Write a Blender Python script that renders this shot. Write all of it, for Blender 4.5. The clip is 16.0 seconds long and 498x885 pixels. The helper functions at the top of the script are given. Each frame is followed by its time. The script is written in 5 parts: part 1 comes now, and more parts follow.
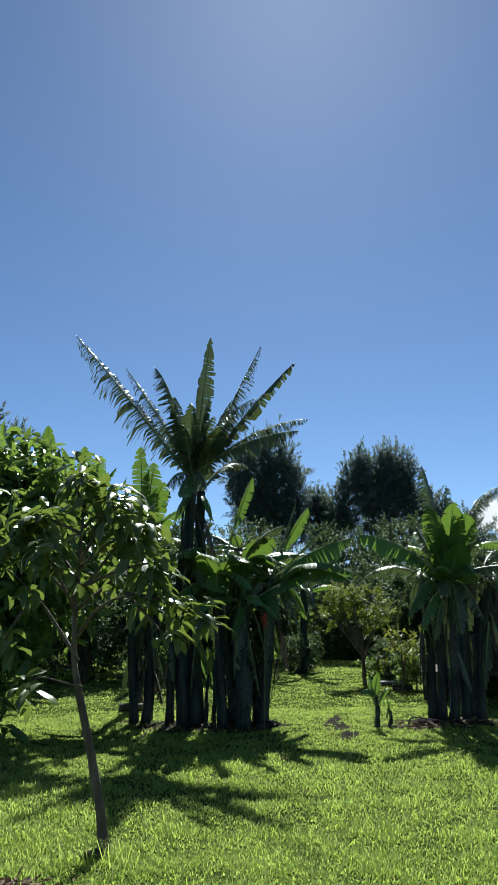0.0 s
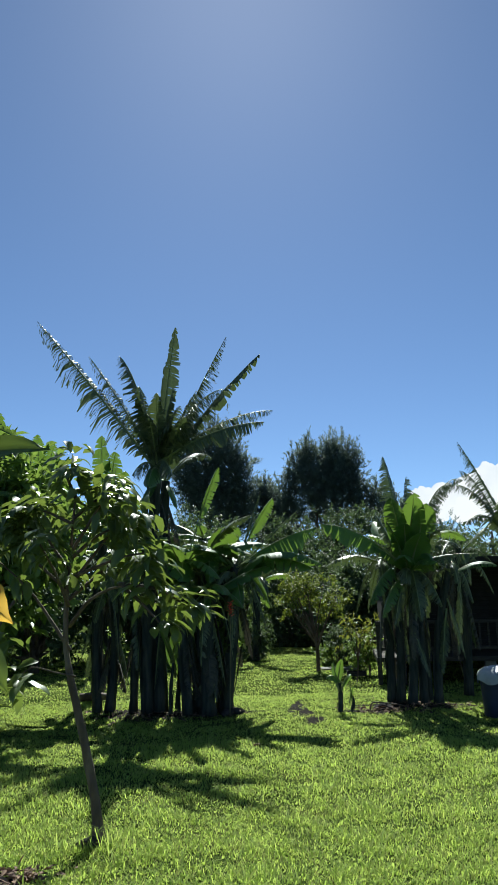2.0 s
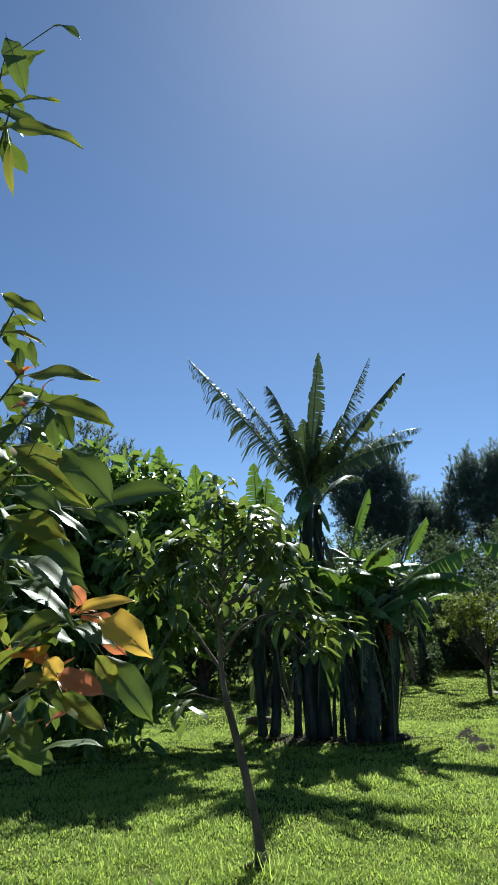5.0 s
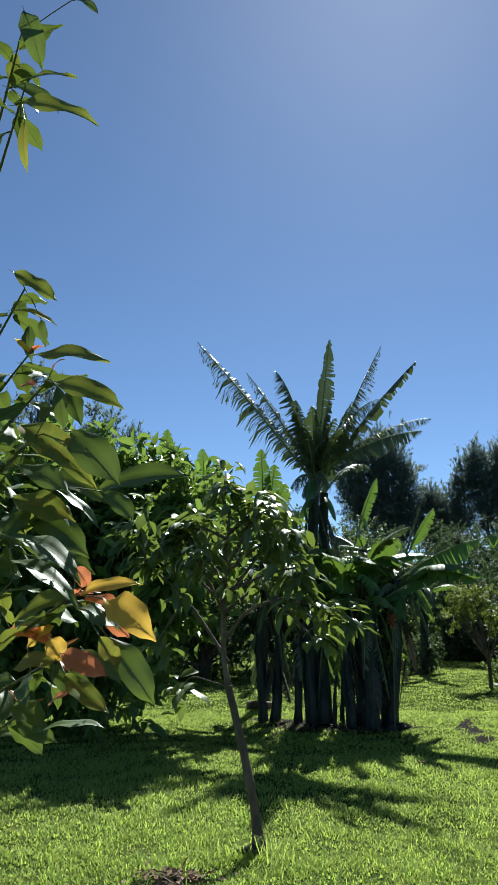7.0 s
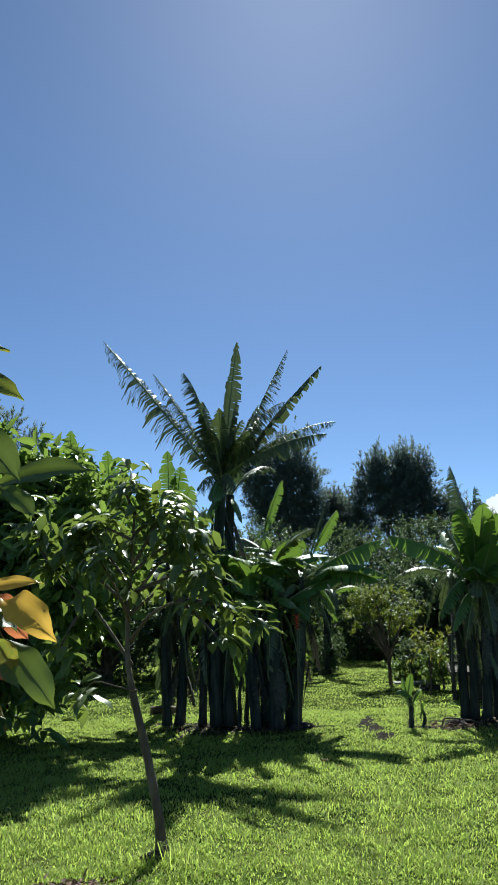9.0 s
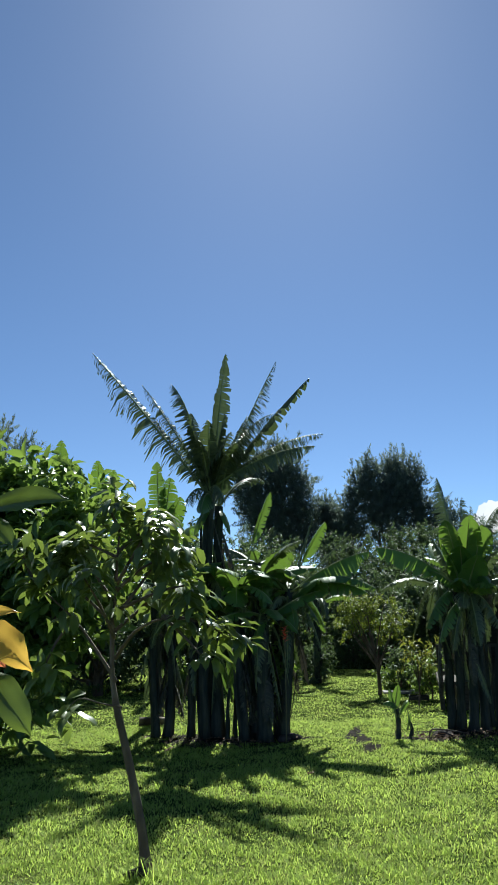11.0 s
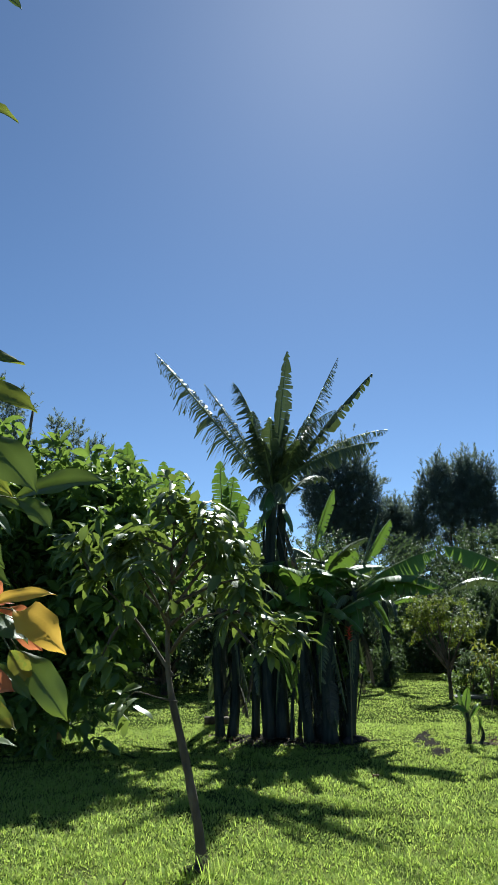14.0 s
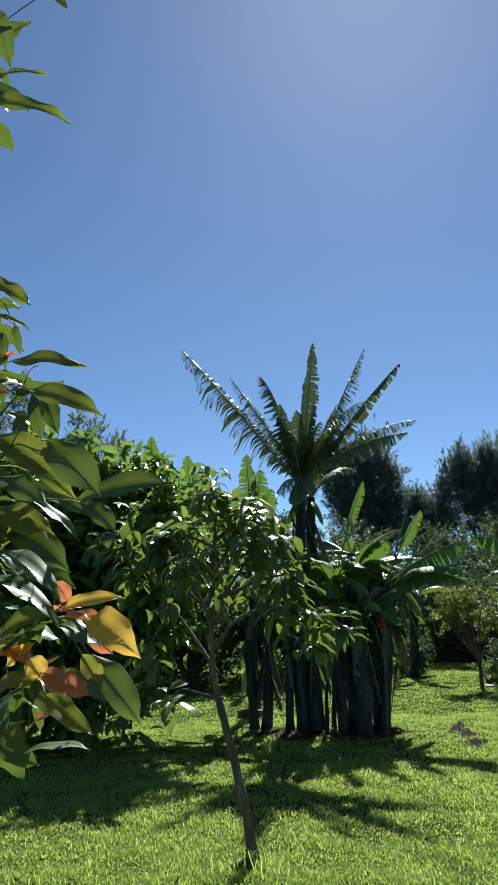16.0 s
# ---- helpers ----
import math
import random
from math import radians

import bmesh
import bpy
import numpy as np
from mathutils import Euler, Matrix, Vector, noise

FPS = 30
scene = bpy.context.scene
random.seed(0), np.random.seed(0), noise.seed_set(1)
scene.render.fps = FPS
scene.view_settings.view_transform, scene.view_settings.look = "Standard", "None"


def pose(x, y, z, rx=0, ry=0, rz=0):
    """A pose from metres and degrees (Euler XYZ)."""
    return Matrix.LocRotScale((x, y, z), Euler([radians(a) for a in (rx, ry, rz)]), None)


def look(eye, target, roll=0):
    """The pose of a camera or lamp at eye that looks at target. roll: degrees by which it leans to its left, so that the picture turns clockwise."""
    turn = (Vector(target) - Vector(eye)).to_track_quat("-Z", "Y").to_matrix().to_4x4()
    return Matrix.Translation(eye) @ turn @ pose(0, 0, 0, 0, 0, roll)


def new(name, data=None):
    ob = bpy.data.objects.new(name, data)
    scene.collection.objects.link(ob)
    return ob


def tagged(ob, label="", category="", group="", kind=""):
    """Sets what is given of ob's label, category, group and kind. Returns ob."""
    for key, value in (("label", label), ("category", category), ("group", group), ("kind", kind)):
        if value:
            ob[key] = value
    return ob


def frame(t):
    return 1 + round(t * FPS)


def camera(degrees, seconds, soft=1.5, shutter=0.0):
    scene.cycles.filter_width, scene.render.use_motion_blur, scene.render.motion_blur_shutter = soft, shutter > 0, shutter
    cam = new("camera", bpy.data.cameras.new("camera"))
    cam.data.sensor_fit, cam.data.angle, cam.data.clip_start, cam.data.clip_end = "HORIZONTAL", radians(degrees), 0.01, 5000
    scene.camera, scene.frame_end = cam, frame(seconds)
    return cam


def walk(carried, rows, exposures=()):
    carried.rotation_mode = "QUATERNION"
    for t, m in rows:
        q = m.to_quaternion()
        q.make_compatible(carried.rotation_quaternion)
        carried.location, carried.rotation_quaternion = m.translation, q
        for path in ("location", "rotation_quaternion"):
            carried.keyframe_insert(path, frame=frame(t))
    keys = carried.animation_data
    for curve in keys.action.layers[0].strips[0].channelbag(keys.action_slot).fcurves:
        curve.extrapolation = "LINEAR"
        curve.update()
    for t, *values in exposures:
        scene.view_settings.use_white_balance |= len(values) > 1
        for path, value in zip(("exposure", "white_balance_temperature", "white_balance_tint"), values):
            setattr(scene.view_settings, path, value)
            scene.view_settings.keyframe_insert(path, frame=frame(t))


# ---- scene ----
cam = camera(36.0, 16.0, soft=1.6)
PATH = [
    (0, (0.957, -0.315, 1.606), (0.571, 1.6, 2.039), -0.9),
    (0.5, (0.865, -0.371, 1.617), (0.515, 1.551, 2.046), -1.1),
    (1, (0.629, -0.435, 1.631), (0.373, 1.503, 2.052), -2.1),
    (1.5, (0.571, -0.437, 1.638), (0.343, 1.51, 2.039), -1.5),
    (2, (0.579, -0.46, 1.616), (0.346, 1.485, 2.018), -1.3),
    (2.5, (0.611, -0.489, 1.629), (0.35, 1.453, 2.03), -1.1),
    (3, (0.66, -0.527, 1.645), (0.303, 1.399, 2.049), -1.5),
    (3.5, (0.701, -0.501, 1.646), (0.236, 1.399, 2.066), -1.4),
    (4, (0.742, -0.518, 1.65), (0.234, 1.366, 2.087), -1.4),
    (4.5, (0.744, -0.522, 1.645), (0.205, 1.351, 2.096), -1.6),
    (5, (0.729, -0.521, 1.654), (0.104, 1.321, 2.119), -2.1),
    (7.5, (0.709, -0.497, 1.658), (0.08, 1.354, 2.079), 0.2),
    (8, (0.696, -0.482, 1.633), (0.191, 1.404, 2.066), -0.6),
    (8.5, (0.696, -0.446, 1.624), (0.266, 1.458, 2.059), -1.3),
    (11, (0.784, -0.519, 1.706), (0.391, 1.39, 2.157), -1.6),
    (11.5, (0.916, -0.408, 1.675), (0.41, 1.469, 2.145), -0.5),
    (12, (0.989, -0.359, 1.646), (0.399, 1.49, 2.128), -0.6),
    (12.5, (0.978, -0.302, 1.614), (0.344, 1.53, 2.104), -0.3),
    (13, (0.975, -0.286, 1.609), (0.345, 1.548, 2.098), 0.1),
    (13.5, (0.957, -0.301, 1.607), (0.353, 1.545, 2.083), -0.3),
    (14, (0.854, -0.363, 1.641), (0.288, 1.499, 2.104), -1.0),
    (14.5, (0.689, -0.424, 1.68), (0.162, 1.453, 2.126), -1.1),
    (15, (0.629, -0.409, 1.668), (0.136, 1.478, 2.11), -0.9),
    (15.5, (0.629, -0.396, 1.674), (0.133, 1.49, 2.117), -1.0),
    (16, (0.687, -0.405, 1.678), (0.077, 1.448, 2.121), -1.9),
]
walk(cam, [(t, look(eye, target, roll)) for t, eye, target, roll in PATH],
     exposures=[(0, 1.14, 6000, 0), (2.5, 1.14, 6000, 0), (5, 1.22, 6000, 0), (16, 1.22, 6000, 0)])

# ---- light: clear midday sky, sun ahead of the camera ----
SUN_EL, SUN_AZ = 45.5, -6.5
sun_dir = Vector((math.sin(radians(SUN_AZ)) * math.cos(radians(SUN_EL)), math.cos(radians(SUN_AZ)) * math.cos(radians(SUN_EL)), math.sin(radians(SUN_EL))))
world = bpy.data.worlds.new("sky")
scene.world = world
world.use_nodes = True
wn = world.node_tree.nodes
sky = wn.new("ShaderNodeTexSky")
sky.sky_type, sky.sun_disc = "NISHITA", False
sky.sun_elevation, sky.sun_rotation = radians(SUN_EL), radians(SUN_AZ)
sky.air_density, sky.dust_density, sky.ozone_density, sky.altitude = 0.62, 0.22, 4.0, 600
world.node_tree.links.new(sky.outputs[0], wn["Background"].inputs["Color"])
wn["Background"].inputs["Strength"].default_value = 0.052
lamp = bpy.data.lights.new("sun", "SUN")
lamp.energy, lamp.angle, lamp.color = 4.3, radians(0.55), (1.0, 0.955, 0.88)
sun_ob = new("sun", lamp)
sun_ob.rotation_euler = sun_dir.to_track_quat("Z", "Y").to_euler()


# ---- materials ----
def nodes_of(name):
    m = bpy.data.materials.new(name)
    m.use_nodes = True
    nt = m.node_tree
    return m, nt, nt.nodes["Principled BSDF"], nt.nodes["Material Output"]


def ramp_node(nt, stops):
    r = nt.nodes.new("ShaderNodeValToRGB")
    e = r.color_ramp.elements
    while len(e) < len(stops):
        e.new(0.5)
    for k, (p, c) in zip(e, stops):
        k.position, k.color = p, (*c, 1)
    return r


def noise_node(nt, scale, detail=4, coord="Object", stretch=None):
    tc, n = nt.nodes.new("ShaderNodeTexCoord"), nt.nodes.new("ShaderNodeTexNoise")
    n.inputs["Scale"].default_value, n.inputs["Detail"].default_value = scale, detail
    src = tc.outputs[coord]
    if stretch:
        mp = nt.nodes.new("ShaderNodeMapping")
        mp.inputs["Scale"].default_value = stretch
        nt.links.new(src, mp.inputs[0])
        src = mp.outputs[0]
    nt.links.new(src, n.inputs["Vector"])
    return n


def bump_to(nt, b, height, strength, distance=0.01):
    bp = nt.nodes.new("ShaderNodeBump")
    bp.inputs["Strength"].default_value, bp.inputs["Distance"].default_value = strength, distance
    nt.links.new(height, bp.inputs["Height"])
    nt.links.new(bp.outputs[0], b.inputs["Normal"])
    return bp


def leaf_material(name, dark, light, glow, rough=0.35, through_part=0.4, per="island", spots=None, grain=30.0, veins=0.0, shine=0.5, mottle=0.45):
    """Leaf skin: two greens by piece and by patch, a waxy top, light coming through."""
    m, nt, b, out = nodes_of(name)
    if per == "object":
        rnd = nt.nodes.new("ShaderNodeObjectInfo").outputs["Random"]
    else:
        rnd = nt.nodes.new("ShaderNodeNewGeometry").outputs["Random Per Island"]
    n = noise_node(nt, grain, 3)
    mix = nt.nodes.new("ShaderNodeMath")
    mix.operation = "MULTIPLY_ADD"
    mix.inputs[1].default_value, mix.inputs[2].default_value = mottle, -mottle / 3
    nt.links.new(n.outputs["Fac"], mix.inputs[0])
    add = nt.nodes.new("ShaderNodeMath")
    nt.links.new(mix.outputs[0], add.inputs[0])
    nt.links.new(rnd, add.inputs[1])
    stops = [(0.0, dark), (1.0, light)]
    if spots:
        stops = [(0.0, dark), (0.8, light), (0.955, light), (1.0, spots)]
    r = ramp_node(nt, stops)
    nt.links.new(add.outputs[0], r.inputs[0])
    nt.links.new(r.outputs[0], b.inputs["Base Color"])
    b.inputs["Roughness"].default_value = rough
    b.inputs["Specular IOR Level"].default_value = shine
    tr = nt.nodes.new("ShaderNodeBsdfTranslucent")
    mul = nt.nodes.new("ShaderNodeMix")
    mul.data_type, mul.blend_type = "RGBA", "MIX"
    mul.inputs[0].default_value = 0.7
    nt.links.new(r.outputs[0], mul.inputs[6])
    mul.inputs[7].default_value = (*glow, 1)
    nt.links.new(mul.outputs[2], tr.inputs["Color"])
    ms = nt.nodes.new("ShaderNodeMixShader")
    ms.inputs[0].default_value = through_part
    nt.links.new(b.outputs[0], ms.inputs[1])
    nt.links.new(tr.outputs[0], ms.inputs[2])
    nt.links.new(ms.outputs[0], out.inputs["Surface"])
    w = noise_node(nt, grain * 4, 2)
    bp = bump_to(nt, b, w.outputs["Fac"], 0.12, 0.004)
    if veins:  # side veins running forward from the midrib
        tc, sep = nt.nodes.new("ShaderNodeTexCoord"), nt.nodes.new("ShaderNodeSeparateXYZ")
        ab, comb, wav = nt.nodes.new("ShaderNodeMath"), nt.nodes.new("ShaderNodeMath"), nt.nodes.new("ShaderNodeMath")
        ab.operation, comb.operation, wav.operation = "ABSOLUTE", "MULTIPLY_ADD", "SINE"
        nt.links.new(tc.outputs["Object"], sep.inputs[0])
        nt.links.new(sep.outputs["X"], ab.inputs[0])
        nt.links.new(ab.outputs[0], comb.inputs[0])
        comb.inputs[1].default_value = -0.9
        nt.links.new(sep.outputs["Y"], comb.inputs[2])
        sc = nt.nodes.new("ShaderNodeMath")
        sc.operation = "MULTIPLY"
        sc.inputs[1].default_value = 2 * math.pi / veins
        nt.links.new(comb.outputs[0], sc.inputs[0])
        nt.links.new(sc.outputs[0], wav.inputs[0])
        b2 = nt.nodes.new("ShaderNodeBump")
        b2.inputs["Strength"].default_value, b2.inputs["Distance"].default_value = 0.03, 0.002
        nt.links.new(wav.outputs[0], b2.inputs["Height"])
        nt.links.new(bp.outputs[0], b2.inputs["Normal"])
        nt.links.new(b2.outputs[0], b.inputs["Normal"])
    return m


def plain_material(name, stops, scale, rough=0.8, bump=0.4, distance=0.01, detail=6, metal=0.0, stretch=None, fine=None):
    """A rough surface with two scales of variation."""
    m, nt, b, out = nodes_of(name)
    n = noise_node(nt, scale, detail, stretch=stretch)
    r = ramp_node(nt, stops)
    nt.links.new(n.outputs["Fac"], r.inputs[0])
    nt.links.new(r.outputs[0], b.inputs["Base Color"])
    b.inputs["Roughness"].default_value, b.inputs["Metallic"].default_value = rough, metal
    h = noise_node(nt, fine or scale * 6, 5, stretch=stretch)
    bump_to(nt, b, h.outputs["Fac"], bump, distance)
    return m


M_GRASS = leaf_material("grass_blade", (0.085, 0.15, 0.03), (0.38, 0.48, 0.095), (0.58, 0.73, 0.13), 0.6, 0.48, spots=(0.38, 0.37, 0.12), grain=11, shine=0.12, mottle=1.1)
M_BANANA = leaf_material("banana_leaf", (0.045, 0.105, 0.024), (0.09, 0.17, 0.036), (0.2, 0.31, 0.035), 0.42, 0.3, per="object", grain=5)
M_BANANA_TORN = leaf_material("banana_leaf_torn", (0.05, 0.072, 0.034), (0.1, 0.12, 0.056), (0.1, 0.14, 0.04), 0.42, 0.2, per="island", grain=8)
M_DRY = leaf_material("dry_leaf", (0.035, 0.042, 0.034), (0.09, 0.085, 0.066), (0.06, 0.05, 0.03), 0.8, 0.16, grain=8)
M_SAPLING = leaf_material("sapling_leaf", (0.06, 0.092, 0.028), (0.115, 0.15, 0.046), (0.26, 0.34, 0.05), 0.36, 0.34, per="object", grain=14)
M_FOLIAGE = leaf_material("dense_foliage", (0.06, 0.11, 0.034), (0.13, 0.2, 0.05), (0.27, 0.38, 0.055), 0.45, 0.4, grain=3, shine=0.35)
M_BACK = leaf_material("back_foliage", (0.04, 0.07, 0.034), (0.08, 0.12, 0.05), (0.115, 0.165, 0.05), 0.65, 0.32, grain=2)
M_BUSH = leaf_material("bush_leaf", (0.05, 0.09, 0.016), (0.13, 0.17, 0.03), (0.32, 0.38, 0.04), 0.5, 0.32, grain=4, shine=0.3)
M_NEEDLE = leaf_material("needle_foliage", (0.062, 0.092, 0.088), (0.125, 0.16, 0.135), (0.2, 0.25, 0.17), 0.7, 0.36, grain=1)
M_BROAD = leaf_material("broad_leaf", (0.045, 0.085, 0.024), (0.08, 0.12, 0.032), (0.2, 0.26, 0.035), 0.48, 0.3, per="object", grain=16, veins=0.013, shine=0.5, mottle=1.3)
M_OLIVE = leaf_material("olive_leaf", (0.06, 0.084, 0.015), (0.11, 0.13, 0.026), (0.28, 0.31, 0.04), 0.48, 0.4, per="object", grain=16, veins=0.013, shine=0.4, mottle=1.3, spots=(0.24, 0.16, 0.03))
M_YELLOW = leaf_material("yellow_leaf", (0.6, 0.34, 0.05), (0.72, 0.44, 0.07), (0.9, 0.56, 0.09), 0.32, 0.45, per="object", grain=18, veins=0.012, mottle=1.0)
M_RED = leaf_material("red_leaf", (0.38, 0.095, 0.045), (0.52, 0.17, 0.07), (0.88, 0.3, 0.12), 0.3, 0.4, per="object", grain=18, veins=0.011, mottle=1.0)
M_STEM = plain_material("banana_stem", [(0.3, (0.022, 0.03, 0.028)), (0.5, (0.045, 0.053, 0.046)), (0.75, (0.09, 0.09, 0.07))], 5, 0.6, 0.5, 0.02, stretch=(3, 3, 0.5))
M_RIB = plain_material("leaf_rib", [(0.3, (0.10, 0.14, 0.04)), (0.7, (0.20, 0.22, 0.08))], 6, 0.4, 0.1)
M_BARK = plain_material("bark", [(0.3, (0.05, 0.034, 0.024)), (0.55, (0.115, 0.082, 0.06)), (0.75, (0.2, 0.16, 0.125))], 9, 0.85, 0.7, 0.015, stretch=(1, 1, 0.35))
M_TWIG = plain_material("green_twig", [(0.3, (0.07, 0.075, 0.03)), (0.7, (0.14, 0.12, 0.06))], 20, 0.6, 0.3, 0.004)
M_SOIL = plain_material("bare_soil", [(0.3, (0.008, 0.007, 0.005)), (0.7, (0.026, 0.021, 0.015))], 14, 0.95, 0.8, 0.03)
M_SOIL.node_tree.nodes["Principled BSDF"].inputs["Specular IOR Level"].default_value = 0.05
M_WOOD = plain_material("weathered_wood", [(0.3, (0.035, 0.031, 0.026)), (0.6, (0.065, 0.057, 0.046)), (0.8, (0.11, 0.1, 0.08))], 6, 0.8, 0.4, 0.006, stretch=(1, 8, 8))
M_WALL = plain_material("painted_boards", [(0.3, (0.018, 0.017, 0.016)), (0.7, (0.035, 0.032, 0.029))], 4, 0.7, 0.25)
for m in (M_WOOD, M_WALL):
    m.node_tree.nodes["Principled BSDF"].inputs["Specular IOR Level"].default_value = 0.12
M_ROOF = plain_material("roof_metal", [(0.3, (0.30, 0.31, 0.32)), (0.7, (0.42, 0.42, 0.41))], 2, 0.45, 0.1, metal=0.6)
M_BLUE = plain_material("blue_plastic", [(0.3, (0.012, 0.02, 0.05)), (0.7, (0.022, 0.035, 0.08))], 8, 0.45, 0.1)
M_WHITE = plain_material("white_sheet", [(0.3, (0.28, 0.29, 0.3)), (0.7, (0.45, 0.45, 0.45))], 5, 0.5, 0.3)
M_STONE = plain_material("lava_stone", [(0.3, (0.022, 0.02, 0.02)), (0.7, (0.07, 0.06, 0.055))], 8, 0.9, 0.9, 0.03)
for m in (M_STONE, M_SOIL, M_STEM):
    m.node_tree.nodes["Principled BSDF"].inputs["Specular IOR Level"].default_value = 0.05
M_CONCRETE = plain_material("concrete", [(0.3, (0.13, 0.125, 0.115)), (0.7, (0.25, 0.24, 0.22))], 7, 0.85, 0.3)
M_CHIP = leaf_material("mulch_chip", (0.06, 0.034, 0.022), (0.23, 0.145, 0.09), (0.2, 0.1, 0.05), 0.9, 0.05, grain=10)
M_FLOWER = plain_material("red_flower", [(0.3, (0.55, 0.03, 0.03)), (0.7, (0.72, 0.09, 0.05))], 12, 0.4, 0.1)
M_GLASS = plain_material("dark_window", [(0.3, (0.01, 0.012, 0.014)), (0.7, (0.02, 0.022, 0.024))], 2, 0.08, 0.0)

# ground: soil and thatch under the blades, worn along the path
M_GROUND, nt, b, _ = nodes_of("lawn_ground")
n1, n2 = noise_node(nt, 1.3, 6), noise_node(nt, 0.05, 4)
r1 = ramp_node(nt, [(0.28, (0.024, 0.036, 0.01)), (0.5, (0.05, 0.072, 0.018)), (0.74, (0.1, 0.11, 0.034))])
r2 = ramp_node(nt, [(0.35, (0.8, 0.8, 0.8)), (0.65, (1, 1, 0.95))])
mx = nt.nodes.new("ShaderNodeMix")
mx.data_type, mx.blend_type = "RGBA", "MULTIPLY"
mx.inputs[0].default_value = 1
nt.links.new(n1.outputs["Fac"], r1.inputs[0])
nt.links.new(n2.outputs["Fac"], r2.inputs[0])
nt.links.new(r1.outputs[0], mx.inputs[6])
nt.links.new(r2.outputs[0], mx.inputs[7])
nt.links.new(mx.outputs[2], b.inputs["Base Color"])
b.inputs["Roughness"].default_value = 0.95
b.inputs["Specular IOR Level"].default_value = 0.0
bump_to(nt, b, noise_node(nt, 18, 6).outputs["Fac"], 0.9, 0.05)


# ---- mesh helpers ----
def mesh_of(name, V, F, mats, index=None, smooth=True):
    """A mesh from vertex and face arrays."""
    me = bpy.data.meshes.new(name)
    me.from_pydata(np.asarray(V, float).tolist(), [], [tuple(int(i) for i in f) for f in F])
    for m in mats if isinstance(mats, (list, tuple)) else [mats]:
        me.materials.append(m)
    if index is not None:
        me.polygons.foreach_set("material_index", np.asarray(index, dtype=np.int32))
    me.polygons.foreach_set("use_smooth", np.full(len(me.polygons), smooth))
    me.update()
    return me


def fast_mesh(name, V, T, mat):
    """A large mesh of triangles alone, filled in bulk."""
    me = bpy.data.meshes.new(name)
    V, T = np.asarray(V, np.float32), np.asarray(T, np.int32)
    me.vertices.add(len(V))
    me.vertices.foreach_set("co", V.ravel())
    me.loops.add(T.size)
    me.loops.foreach_set("vertex_index", T.ravel())
    me.polygons.add(len(T))
    me.polygons.foreach_set("loop_start", np.arange(0, T.size, 3, dtype=np.int32))
    me.polygons.foreach_set("use_smooth", np.ones(len(T), bool))
    me.materials.append(mat)
    me.update(calc_edges=True)
    return me


def part(name, me, parent, label=""):
    ob = new(name, me)
    ob.parent = parent
    if label:
        tagged(ob, label)
    return ob


def empty(name, loc, label, category, group=""):
    e = new(name)
    e.empty_display_size = 0.1
    e.location = loc
    return tagged(e, label, category, group)


def tube(points, radii, sides=8, jitter=0.0, rng=None):
    """Vertices and faces of a tapered tube along points."""
    P = np.asarray(points, float)
    R = np.asarray(radii, float)
    T = np.gradient(P, axis=0)
    T /= np.linalg.norm(T, axis=1)[:, None] + 1e-9
    a = np.where(np.abs(T[:, 2:3]) > 0.9, np.array([[0, 1.0, 0]]), np.array([[0, 0, 1.0]]))
    X = np.cross(T, a)
    X /= np.linalg.norm(X, axis=1)[:, None]
    Y = np.cross(T, X)
    ang = np.linspace(0, 2 * np.pi, sides, endpoint=False)
    rr = R[:, None] * np.ones(sides)
    if jitter:
        rr = rr * (1 + jitter * (rng.random((len(P), sides)) - 0.5))
    V = P[:, None] + rr[..., None] * (np.cos(ang)[None, :, None] * X[:, None] + np.sin(ang)[None, :, None] * Y[:, None])
    n = len(P)
    F = [(i * sides + j, i * sides + (j + 1) % sides, (i + 1) * sides + (j + 1) % sides, (i + 1) * sides + j) for i in range(n - 1) for j in range(sides)]
    F.append(tuple(range(sides))[::-1])
    F.append(tuple((n - 1) * sides + j for j in range(sides)))
    return V.reshape(-1, 3), F


def join(pieces):
    """Joins (V, F) pieces into one."""
    Vs, Fs, k = [], [], 0
    for V, F in pieces:
        Vs.append(np.asarray(V))
        Fs += [tuple(i + k for i in f) for f in F]
        k += len(V)
    return np.concatenate(Vs), Fs


def smooth_line(pts, n):
    """A rounded line through control points."""
    pts = np.asarray(pts, float)
    s = np.linspace(0, len(pts) - 1, n)
    q = np.stack([np.interp(s, range(len(pts)), pts[:, k]) for k in range(3)], 1)
    for _ in range(2):
        q[1:-1] = (q[:-2] + 2 * q[1:-1] + q[2:]) / 4
    return q


def box(x0, x1, y0, y1, z0, z1, bevel=0.006):
    """A box with bevelled edges, as vertex and face lists."""
    bm = bmesh.new()
    bmesh.ops.create_cube(bm, size=1)
    for v in bm.verts:
        v.co = ((x0 + x1) / 2 + v.co.x * (x1 - x0), (y0 + y1) / 2 + v.co.y * (y1 - y0), (z0 + z1) / 2 + v.co.z * (z1 - z0))
    if bevel:
        bmesh.ops.bevel(bm, geom=bm.edges[:], offset=bevel, segments=1, affect="EDGES")
    bm.verts.index_update()
    V = np.array([v.co[:] for v in bm.verts])
    F = [tuple(v.index for v in f.verts) for f in bm.faces]
    bm.free()
    return V, F


def unit(A):
    A = np.asarray(A, float)
    return A / (np.linalg.norm(A, axis=-1, keepdims=True) + 1e-9)


